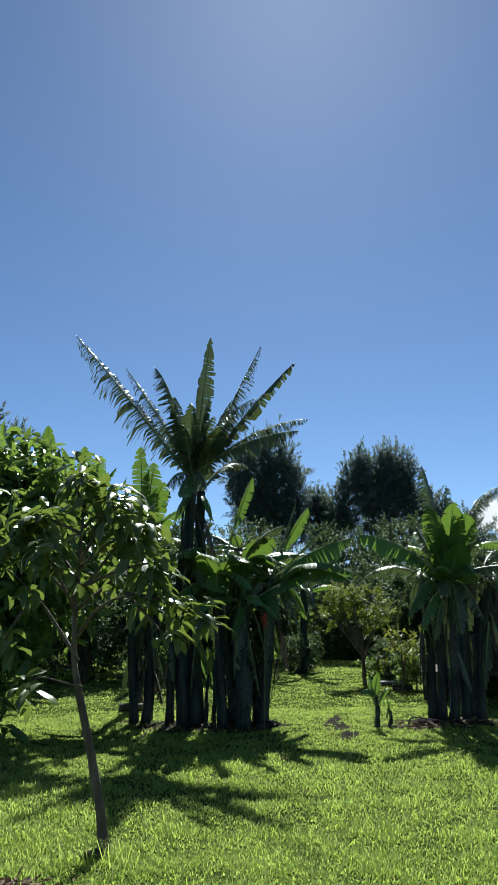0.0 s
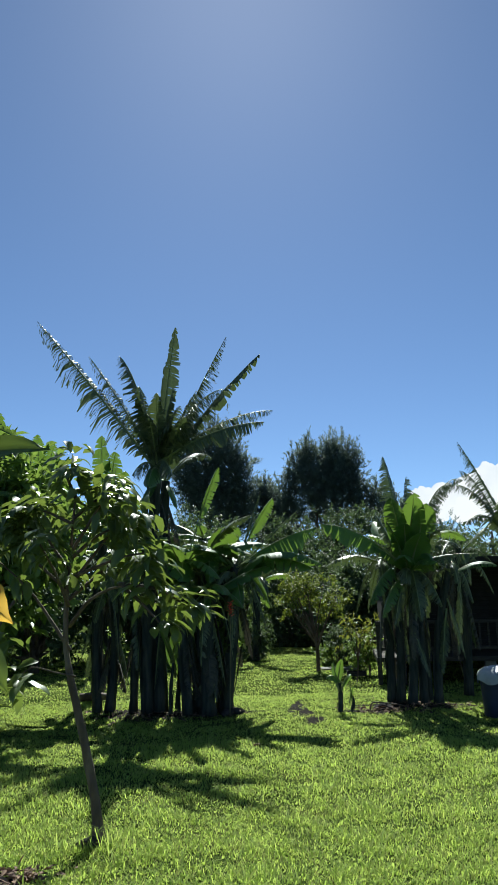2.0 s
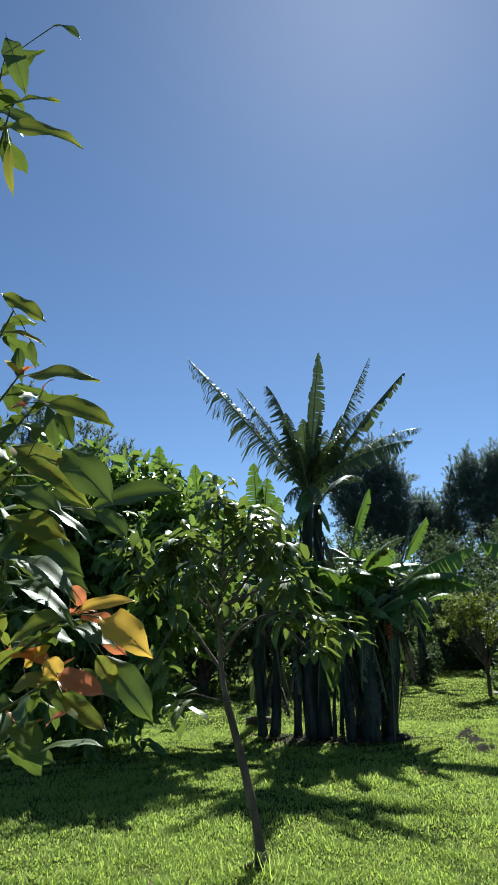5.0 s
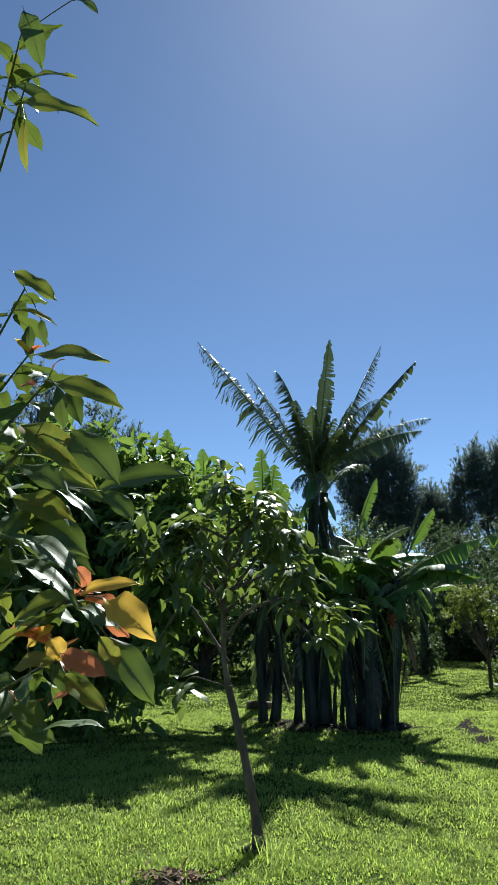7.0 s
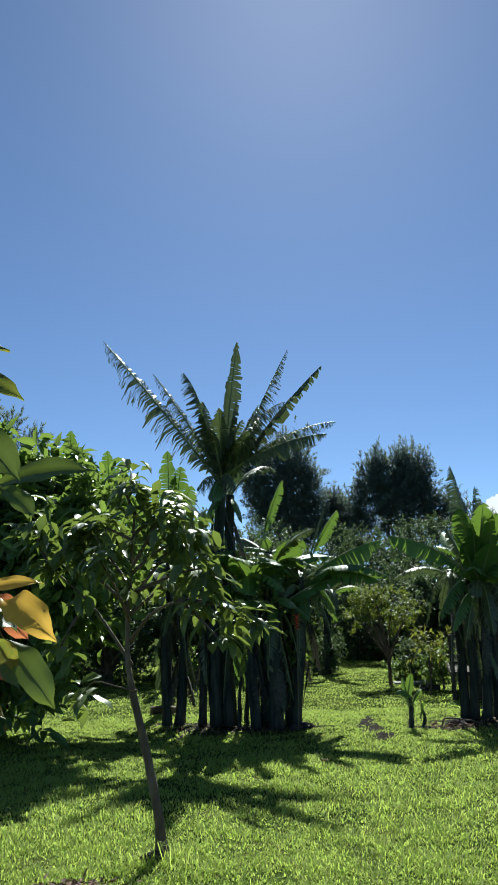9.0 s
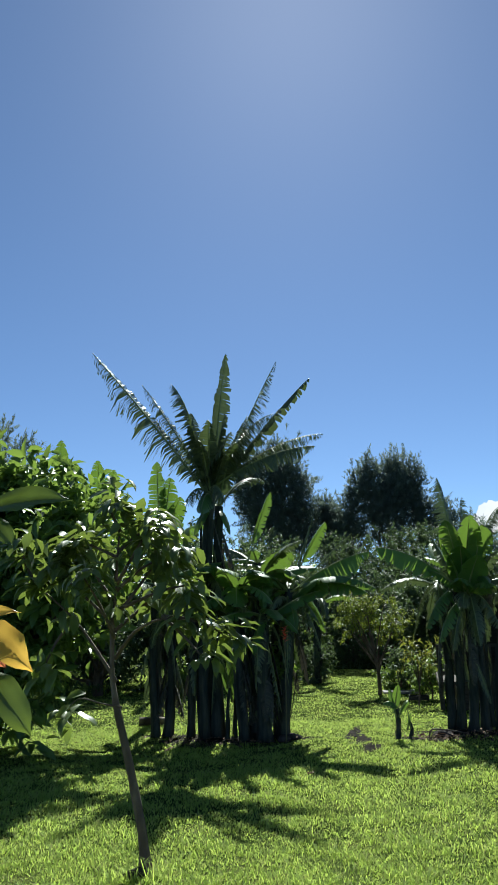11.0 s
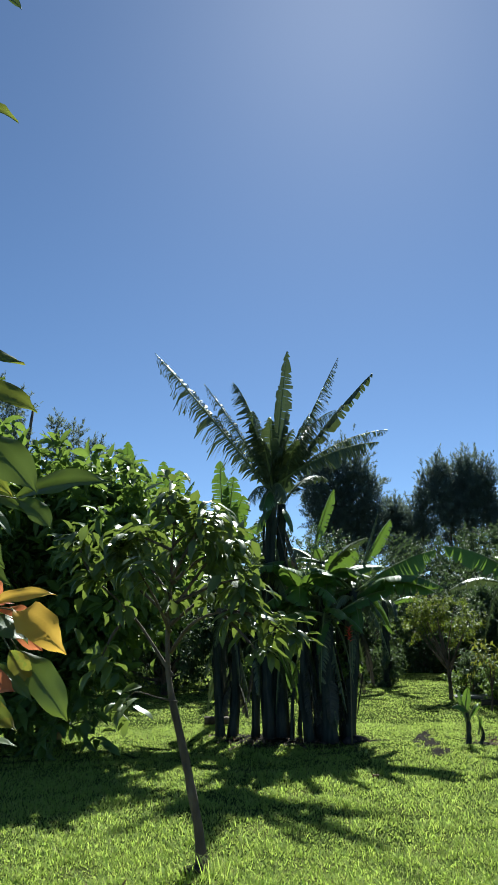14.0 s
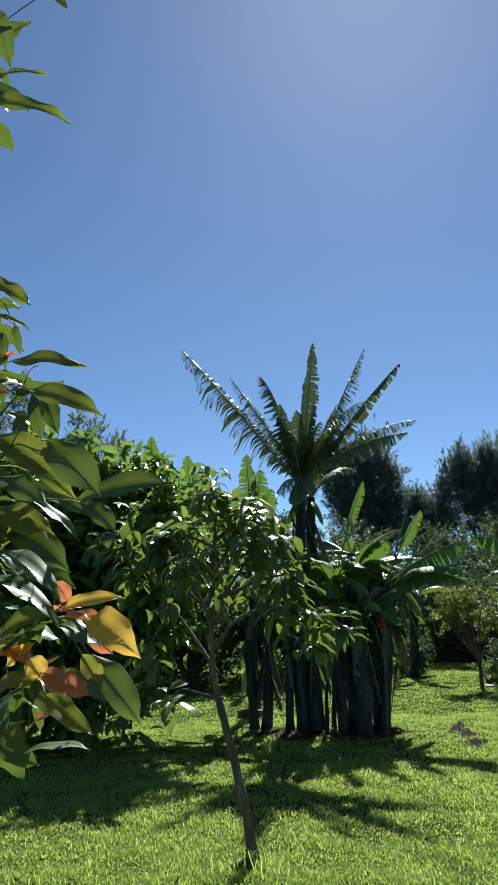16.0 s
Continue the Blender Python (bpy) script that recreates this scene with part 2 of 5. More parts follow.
def leaf_cloud(P, D, N, L, W, fold=0.25, droop=0.25):
    """Many folded leaves at once: base points, ways, facing, lengths, widths."""
    n = len(P)
    D = unit(D)
    S = unit(np.cross(D, N))
    U = np.cross(S, D)
    L, W = np.asarray(L)[:, None], np.asarray(W)[:, None]
    c1, c2 = P + D * L * 0.33, P + D * L * 0.7 - U * L * droop * 0.4
    tip = P + D * L - U * L * droop
    a = U * W * fold
    V = np.stack([P, c1 + S * W * 0.5 + a, c1, c1 - S * W * 0.5 + a, c2 + S * W * 0.42 + a, c2, c2 - S * W * 0.42 + a, tip], 1)
    t = np.array([(0, 2, 1), (0, 3, 2), (1, 2, 5), (1, 5, 4), (2, 3, 6), (2, 6, 5), (4, 5, 7), (5, 6, 7)])
    T = (t[None] + 8 * np.arange(n)[:, None, None]).reshape(-1, 3)
    return V.reshape(-1, 3), T


def small_leaf_cloud(P, D, N, L, W, fold=0.25, droop=0.2):
    """Leaves seen from afar: a folded diamond each."""
    n = len(P)
    D = unit(D)
    S = unit(np.cross(D, N))
    U = np.cross(S, D)
    L, W = np.asarray(L)[:, None], np.asarray(W)[:, None]
    c = P + D * L * 0.5
    V = np.stack([P, c + S * W * 0.5 + U * W * fold, c, c - S * W * 0.5 + U * W * fold, P + D * L - U * L * droop], 1)
    t = np.array([(0, 2, 1), (0, 3, 2), (1, 2, 4), (2, 3, 4)])
    return V.reshape(-1, 3), (t[None] + 5 * np.arange(n)[:, None, None]).reshape(-1, 3)


def sliver_cloud(P, D, N, L, W, bend=0.3):
    """Many narrow bent blades: three triangles each."""
    n = len(P)
    D = unit(D)
    S = unit(np.cross(D, N))
    L, W = np.asarray(L)[:, None], np.asarray(W)[:, None]
    mid = P + D * L * 0.55
    tip = P + D * L + unit(N) * L * bend
    V = np.stack([P + S * W * 0.5, P - S * W * 0.5, mid + S * W * 0.4, mid - S * W * 0.4, tip], 1)
    t = np.array([(0, 1, 3), (0, 3, 2), (2, 3, 4)])
    T = (t[None] + 5 * np.arange(n)[:, None, None]).reshape(-1, 3)
    return V.reshape(-1, 3), T


def ground_z(x, y):
    """Height of the lawn: nearly level, gently uneven."""
    x, y = np.asarray(x, float), np.asarray(y, float)
    return 0.02 * np.sin(x * 0.9 + 1.3) * np.sin(y * 0.7) + 0.012 * np.sin(x * 2.3 + y * 1.9)


# ---- ground: one sheet to the horizon ----
def build_ground():
    xs = np.concatenate([[-1600, -600, -200, -90, -50, -30], np.linspace(-20, 14, 120), [25, 50, 90, 200, 600, 1600]])
    ys = np.concatenate([[-1600, -400, -80, -20, -8], np.linspace(-3, 30, 120), [36, 45, 60, 90, 200, 600, 1600]])
    X, Y = np.meshgrid(xs, ys)
    near = np.exp(-((X / 40) ** 2 + ((Y - 10) / 40) ** 2))
    Z = ground_z(X, Y) * near - 0.005
    V = np.stack([X, Y, Z], -1).reshape(-1, 3)
    nx = len(xs)
    F = [(j * nx + i, j * nx + i + 1, (j + 1) * nx + i + 1, (j + 1) * nx + i) for j in range(len(ys) - 1) for i in range(nx - 1)]
    tagged(new("ground", mesh_of("ground", V, F, M_GROUND)), "green lawn ground reaching away past the banana plants", "lawn", kind="structure")


build_ground()
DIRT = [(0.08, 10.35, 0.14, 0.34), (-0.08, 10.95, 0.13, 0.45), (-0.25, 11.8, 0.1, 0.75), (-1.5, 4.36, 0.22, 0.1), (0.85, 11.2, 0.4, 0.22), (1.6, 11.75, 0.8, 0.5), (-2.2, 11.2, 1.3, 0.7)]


def build_grass():
    """Blades of the lawn, finer and denser where the camera stands."""
    rng = np.random.default_rng(5)
    Vs, Ts, k = [], [], 0
    wedge, round_about = (radians(-40), radians(17)), (radians(17), radians(320))
    for r0, r1, dens, h, w, (a0, a1) in ((3.6, 6.5, 5600, 0.046, 0.0075, wedge), (6.5, 9.5, 4000, 0.045, 0.0085, wedge), (9.5, 14, 3100, 0.034, 0.009, wedge), (14, 27, 760, 0.03, 0.014, wedge),
                                          (0.0, 3.6, 900, 0.06, 0.015, wedge), (0.0, 7.0, 420, 0.065, 0.024, round_about), (7.0, 14.0, 110, 0.075, 0.04, round_about)):
        n = int((a1 - a0) / 2 * (r1**2 - r0**2) * dens)
        r, a = np.sqrt(rng.uniform(r0**2, r1**2, n)), rng.uniform(a0, a1, n)
        x, y = 0.65 + r * np.sin(a), -0.55 + r * np.cos(a)
        keep = np.ones(n, bool)
        for cx, cy, sx, sy in DIRT:
            q = ((x - cx) / sx) ** 2 + ((y - cy) / sy) ** 2
            keep &= rng.random(n) < np.clip(q * 0.75 + 0.06, 0, 1)
        clump = 0.5 + 0.32 * np.sin(x * 5.1 + 2 * np.sin(y * 3.3)) * np.sin(y * 4.7 + 2 * np.sin(x * 2.9)) + 0.3 * np.sin(x * 31 + 3 * np.sin(y * 17)) * np.sin(y * 27 + 3 * np.sin(x * 19))
        clump = np.clip(clump, 0, 1)
        keep &= rng.random(n) < 0.35 + 0.65 * clump
        x, y, clump = x[keep], y[keep], clump[keep]
        n = len(x)
        P = np.stack([x, y, ground_z(x, y) - 0.006], 1)
        az = rng.uniform(0, 2 * np.pi, n)
        lean = rng.uniform(0.2, 1.3, n)
        D = np.stack([np.cos(az) * lean, np.sin(az) * lean, np.ones(n)], 1)
        N = np.stack([np.cos(az), np.sin(az), -0.5 * np.ones(n)], 1)
        L = h * (0.3 + 1.1 * clump) * rng.uniform(0.6, 1.5, n)
        L[rng.random(n) < 0.012] *= 1.8
        V, T = sliver_cloud(P, D, N, L, w * rng.uniform(0.7, 1.3, n), 0.35)
        Vs.append(V)
        Ts.append(T + k)
        k += len(V)
    tagged(new("lawn_grass", fast_mesh("lawn_grass", np.concatenate(Vs), np.concatenate(Ts), M_GRASS)), "short sunlit yellow-green lawn grass", "grass", kind="stuff")


build_grass()


# ---- banana plants ----
def banana_leaf(base, tip, rise, width, torn, roll, rng, stalk=0.1, fold=None):
    """One leaf along an arch from base to tip: midrib and blade; torn 0 is whole, 1 is wind-shredded."""
    base, tip = np.asarray(base, float), np.asarray(tip, float)
    n = 26 if torn < 0.3 else 56 if torn < 0.6 else 120 if torn < 0.78 else 240
    s = np.linspace(0, 1, n)
    span = np.linalg.norm(tip - base)
    mid = base * 0.45 + tip * 0.55 + np.array([0, 0, rise * span])
    C = (1 - s)[:, None] ** 2 * base + 2 * (s * (1 - s))[:, None] * mid + s[:, None] ** 2 * tip
    T = unit(np.gradient(C, axis=0))
    side = unit(np.cross(T, np.array([0.001, 0.002, 1.0])))
    U = np.cross(side, T)
    cr, sr = math.cos(roll), math.sin(roll)
    S, U = side * cr + U * sr, U * cr - side * sr
    u = np.clip((s - stalk) / (1 - stalk), 0, 1)
    half = width / 2 * np.clip(np.sin(np.pi * np.clip(u, 0, 1) ** 0.8), 0, 1) ** 0.55 * (u > 0)
    if torn > 0.7:  # little blade is left towards the tip
        half *= 1.08 - 0.5 * u
    V, F = tube(C[::2], np.linspace(0.026, 0.003, len(C[::2])) * (0.5 + 0.7 * width), 5)
    V, F, mi = list(V), list(F), [1] * len(F)
    droop = fold or rng.uniform(0.2, 0.75)
    down = np.array([0, 0, -1.0])
    for sd in (-1, 1):
        i, hang, long = 0, 0.5 * torn, 1.0
        while i < n - 1:
            # a run of blade that hangs together between two tears
            rag = torn * (0.4 + 0.6 * u[i])
            run = 1 + int(rng.exponential(0.25 + 2.6 * (1 - rag))) if torn > 0.08 else n
            last = min(n - 1, i + run)
            hang = 0.45 * hang + 0.55 * rag * rng.uniform(0.35, 1.5)
            long = 0.5 * long + 0.5 * rng.uniform(1 - 0.75 * torn, 1.1)
            slant = 0.25 + torn * rng.uniform(-0.2, 0.25)
            lost = torn > 0.5 and rng.random() < (torn - 0.45) * 0.8 * u[i] ** 3
            grid = []
            for j in range(i, last + 1):
                q = (j - i) / max(1, last - i)
                shy = 1 - torn * 0.12 * rng.random()
                h = half[j] * long * shy
                pull = T[j] * (0.5 - q) * torn * span * 0.003
                o = S[j] * sd
                p1 = C[j] + pull + o * h * 0.5 + U[j] * h * (0.16 - 0.3 * droop) + T[j] * h * slant * 0.4 + down * h * 0.22 * hang
                p2 = C[j] + pull * 2 + o * h * (1 - 0.6 * min(1.2, hang)) + U[j] * h * (0.18 - droop) + T[j] * h * slant + down * h * (0.95 * hang + 0.03 * math.sin(j * 1.7))
                point = T[j] * (0.5 - q) * torn * 0.75 * np.linalg.norm(C[last] - C[i])
                grid.append((C[j] + pull * 0.5, p1, p2 + point))
            if not lost:
                for a, (r0, r1) in enumerate(zip(grid[:-1], grid[1:])):
                    if u[i + a + 1] <= 0:
                        continue
                    k = len(V)
                    V += [*r0, *r1]
                    F += [(k, k + 3, k + 4, k + 1), (k + 1, k + 4, k + 5, k + 2)]
                    mi += [0, 0]
            i = last
    return np.array(V), F, mi


def crown_leaves(top, count, length, rng, torn=0.3, start=0.0, low=-0.2, high=1.25):
    """Leaf specs for a natural crown: spiral round the stem, young ones upright, old ones drooping."""
    out = []
    for i in range(count):
        az = start + i * 2.4 + rng.uniform(-0.3, 0.3)
        f = i / max(1, count - 1)
        el = high + (low - high) * f + rng.uniform(-0.15, 0.15)
        L = length * rng.uniform(0.8, 1.1) * (0.75 + 0.25 * math.sin(math.pi * min(1, f + 0.25)))
        d = np.array([math.cos(az) * math.cos(el), math.sin(az) * math.cos(el), math.sin(el)])
        out.append((np.asarray(top) + d * L, 0.16 + 0.32 * f, L * rng.uniform(0.26, 0.34), min(0.97, torn * rng.uniform(0.7, 1.35)), rng.uniform(-0.5, 0.5)))
    return out


def skirt_leaves(top, count, rng):
    """Old green leaves that hang close round the stem."""
    out = []
    for i in range(count):
        az = i * 2.4 + rng.uniform(-0.5, 0.5)
        r, z = rng.uniform(0.3, 0.6), rng.uniform(0.5, 1.25)
        out.append((np.asarray(top) + np.array([math.cos(az) * r, math.sin(az) * r, -z]), 0.55, rng.uniform(0.24, 0.36), rng.uniform(0.6, 0.9), rng.uniform(-0.4, 0.4)))
    return out


def banana_plant(foot, top, radius, leaves, seed, label, dry=2, group="banana plants"):
    """A plant: sheathed stem, leaves given as (tip, rise, width, torn, roll), dead leaves hanging along the stem."""
    rng = np.random.default_rng(seed)
    foot, top = np.asarray(foot, float), np.asarray(top, float)
    e = empty("banana_plant", tuple(foot), label, "banana plant", group)
    bow = np.array([rng.uniform(-0.08, 0.08), rng.uniform(-0.08, 0.08), 0])
    n = 14
    s = np.linspace(0, 1, n)
    P = (top - foot)[None] * s[:, None] + np.sin(np.pi * s)[:, None] * bow
    R = radius * (1.02 - 0.36 * s) * (1 + 0.07 * np.sin(s * 23 + seed))
    R[0] *= 1.1
    V, F = tube(P, R, 16, 0.05, rng)
    ridge = 1 + 0.16 * rng.normal(0, 1, 16)  # ribs of the overlapping leaf bases
    twist = np.array([np.interp(np.arange(16) + 2.0 * q, np.arange(34), np.tile(ridge, 3)[:34]) for q in s])
    V = P.repeat(16, 0) + (V - P.repeat(16, 0)) * twist.reshape(-1, 1)
    pieces = [(V, F)]
    for i in range(11):  # sheaths wrapped round the stem, peeling outward
        a, z0, open_ = rng.uniform(0, 6.28), rng.uniform(0.02, 0.72), rng.uniform(0.3, 1.3)
        w0 = rng.uniform(0.15, 0.5)
        r = radius * (1.02 - 0.36 * z0)
        ss = np.linspace(z0, min(0.98, z0 + rng.uniform(0.12, 0.32)), 6)
        strip = []
        for q in ss:
            c = (top - foot) * q + math.sin(math.pi * q) * bow
            for da in (-w0, 0, w0):
                rad = r * (1.08 + open_ * (q - z0) * (1.6 if da else 0.9))
                strip.append(c + np.array([math.cos(a + da), math.sin(a + da), 0]) * rad)
        f = [(3 * j + k, 3 * j + k + 1, 3 * j + k + 4, 3 * j + k + 3) for j in range(5) for k in (0, 1)]
        pieces.append((np.array(strip), f))
    V, F = join(pieces)
    part("pseudostem", mesh_of("pseudostem", V, F, M_STEM), e)
    for tip, rise, width, torn, roll, *stalk in leaves:
        base = top - foot + np.array([rng.uniform(-0.05, 0.05), rng.uniform(-0.05, 0.05), rng.uniform(-0.2, 0.02)])
        V, F, mi = banana_leaf(base, np.asarray(tip) - foot, rise, width, torn, roll, rng, *stalk)
        part("leaf", mesh_of("leaf", V, F, [M_BANANA_TORN if torn > 0.45 else M_BANANA, M_RIB], mi), e)
    for i in range(dry):
        a = rng.uniform(0, 6.28)
        z = rng.uniform(0.4, 1.0)
        base = (top - foot) * z
        L = min(base[2] * 0.75, rng.uniform(0.7, 1.4))
        tip = base + np.array([math.cos(a) * 0.26, math.sin(a) * 0.26, -L])
        V, F, mi = banana_leaf(base, tip, 0.12, rng.uniform(0.18, 0.34), rng.uniform(0.4, 0.85), rng.uniform(-1, 1), rng, 0.15)
        if i % 2:
            part("leaf", mesh_of("leaf", V, F, [M_BANANA_TORN, M_RIB], mi), e)
            continue
        part("dry_leaf", mesh_of("dry_leaf", V, F, [M_DRY, M_DRY], mi), e, "brown dead leaf hanging down")
    return e


def build_bananas():
    # tall plant of the clump, with wind-torn leaves fanned against the sky
    top = (-2.3, 11.25, 3.75)
    # leaves as (tip, rise, width, torn, roll, stalk, fold)
    tall = [((-4.35, 11.2, 6.27), 0.03, 0.9, 0.9, 1.0, 0.08, 1.0), ((-3.54, 11.5, 5.7), 0.04, 0.5, 0.92, 0.8, 0.2, 0.9), ((-2.86, 11.0, 5.5), 0.3, 0.66, 0.66, 0.5, 0.05, 0.7),
            ((-2.03, 11.4, 6.08), 0.03, 0.46, 0.5, 1.2, 0.15, 0.5), ((-1.18, 11.4, 5.86), 0.05, 0.6, 0.9, 0.25, 0.08, 0.9), ((-0.62, 11.3, 5.5), 0.05, 0.56, 0.5, -0.05, 0.15, 0.45),
            ((-1.15, 11.0, 4.86), 0.34, 0.62, 0.9, 0.3, 0.1, 1.2), ((-0.46, 11.5, 4.6), 0.2, 0.46, 0.92, 0.2, 0.25, 1.1), ((-0.55, 11.0, 4.3), 0.16, 0.4, 0.66, -0.2, 0.2, 1.2)]
    # broad inner leaves that close the heart of the crown
    tall += [((-2.52, 10.9, 4.95), 0.16, 0.42, 0.55, 0.5, 0.05, 0.6), ((-2.2, 10.8, 4.8), 0.2, 0.46, 0.5, 0.2, 0.05, 0.6), ((-1.85, 10.9, 4.6), 0.24, 0.42, 0.6, 0.0, 0.05, 0.7), ((-2.72, 10.9, 4.5), 0.26, 0.42, 0.6, 0.2, 0.05, 0.7), ((-2.38, 10.9, 4.5), 0.3, 0.5, 0.5, 0.3, 0.05, 0.5),
             ((-2.0, 10.9, 4.3), 0.35, 0.5, 0.55, -0.2, 0.05, 0.7), ((-1.6, 11.2, 4.35), 0.3, 0.5, 0.6, 0.1, 0.05, 0.8), ((-2.35, 11.9, 5.1), 0.1, 0.6, 0.5, 0.2, 0.05, 0.4), ((-1.75, 11.9, 4.8), 0.15, 0.6, 0.5, 0.2), ((-2.8, 11.8, 4.7), 0.2, 0.5, 0.6, 0.2), ((-2.1, 11.6, 5.2), 0.08, 0.5, 0.5, 0.6), ((-2.65, 11.4, 5.1), 0.08, 0.46, 0.6, 0.7), ((-1.7, 11.5, 5.0), 0.1, 0.46, 0.6, 0.5),
             ((-2.55, 10.7, 3.5), 0.5, 0.4, 0.7, 0.0, 0.1, 1.4), ((-1.95, 10.8, 3.45), 0.5, 0.36, 0.6, 0.1, 0.1, 1.4), ((-2.28, 10.6, 3.3), 0.42, 0.3, 0.2, 0.1, 0.15, 1.3)]
    banana_plant((-2.42, 11.2, 0), top, 0.105, tall, 11, "tall banana plant with wind-shredded leaves against the sky", 8)
    banana_plant((-2.27, 11.3, 0), (-2.2, 11.4, 3.5), 0.1, [((-1.95, 11.1, 3.0), 0.4, 0.18, 0.1, 0.4, 0.3, 0.4), ((-2.5, 11.0, 3.0), 0.4, 0.18, 0.1, 0.2, 0.3, 0.4), ((-1.6, 12.3, 4.0), 0.4, 0.45, 0.6, 0.0),  ((-2.5, 12.4, 3.9), 0.4, 0.45, 0.6, 0.0), ((-1.75, 10.8, 4.4), 0.25, 0.45, 0.5, 0.2)], 12, "tall banana plant hung with dead leaves, close beside another", 4)
    rng = np.random.default_rng(3)
    # the shorter stems of the same clump
    for i, (x, y, tx, ty, h, r, nl, L, torn) in enumerate([
            (-3.22, 11.3, -3.25, 11.3, 2.3, 0.075, 6, 1.3, 0.55), (-3.08, 11.4, -3.05, 11.45, 2.0, 0.07, 6, 1.2, 0.55), (-2.68, 11.35, -2.5, 11.4, 2.6, 0.06, 6, 1.3, 0.6),
            (-3.12, 11.65, -3.1, 11.7, 2.1, 0.06, 4, 1.1, 0.4), (-1.77, 11.0, -1.85, 11.1, 2.2, 0.085, 8, 1.2, 0.4), (-1.64, 11.2, -1.55, 11.4, 2.4, 0.09, 8, 1.3, 0.4),
            (-1.46, 10.95, -1.45, 11.0, 1.8, 0.1, 8, 1.1, 0.35), (-1.27, 11.3, -1.1, 11.4, 2.15, 0.1, 7, 1.2, 0.35), (-1.7, 11.6, -1.65, 11.7, 2.6, 0.08, 7, 1.1, 0.5), (-1.4, 11.7, -1.25, 11.8, 2.4, 0.08, 7, 1.0, 0.5)]):
        lv = crown_leaves((tx, ty, h), nl, L, rng, torn, start=i * 1.1, low=-0.9, high=0.3)
        lv += skirt_leaves((tx, ty, h), 1 if i < 4 else 3, rng)
        if i == 7:
            # one long arching leaf over the path, and stiff young ones
            lv += [((0.16, 11.2, 2.66), 0.14, 0.44, 0.44, -0.3, 0.1, 1.3), ((0.16, 11.2, 2.14), 0.08, 0.2, 0.6, -0.3, 0.1, 1.0), ((-0.6, 11.0, 2.26), 0.1, 0.3, 0.1, -0.6, 0.05, 0.6), ((-0.49, 11.4, 3.17), 0.1, 0.24, 0.34, 0.7, 0.35, 0.7), ((-0.7, 11.6, 3.3), 0.06, 0.16, 0.5, 0.3, 0.2),
                   ((-0.1, 11.6, 3.0), 0.05, 0.12, 0.6, 0.3, 0.3), ((0.25, 11.0, 2.1), 0.3, 0.36, 0.3, 0.2, 0.1, 0.9), ((-0.95, 10.9, 1.5), 0.4, 0.34, 0.3, 0.3, 0.1, 0.8), ((-0.62, 11.2, 1.6), 0.5, 0.24, 0.5, 0.4, 0.2)]
        if i == 5:
            lv += [((-1.28, 10.9, 2.24), 0.3, 0.5, 0.12, 0.3, 0.1, 0.5), ((-1.0, 11.1, 2.7), 0.2, 0.46, 0.2, 0.4, 0.1, 0.4), ((-0.9, 11.2, 2.3), 0.4, 0.46, 0.2, 0.2)]
        if i == 4:
            lv += [((-1.31, 11.2, 3.66), 0.1, 0.22, 0.34, 0.8, 0.4, 0.7), ((-1.25, 10.7, 2.3), 0.3, 0.5, 0.1, 0.4, 0.1, 0.5), ((-2.1, 10.6, 2.5), 0.3, 0.4, 0.2, 0.2), ((-1.75, 10.6, 1.9), 0.4, 0.44, 0.2, 0.2, 0.1, 0.6)]
        banana_plant((x, y, 0), (tx, ty, h), r, lv, 20 + i, "dark-stemmed banana plant with broad green leaves in a clump", 4 if i < 4 else 10 if i < 8 else 4)
    # the clump beside the house
    top = (1.58, 11.75, 2.05)
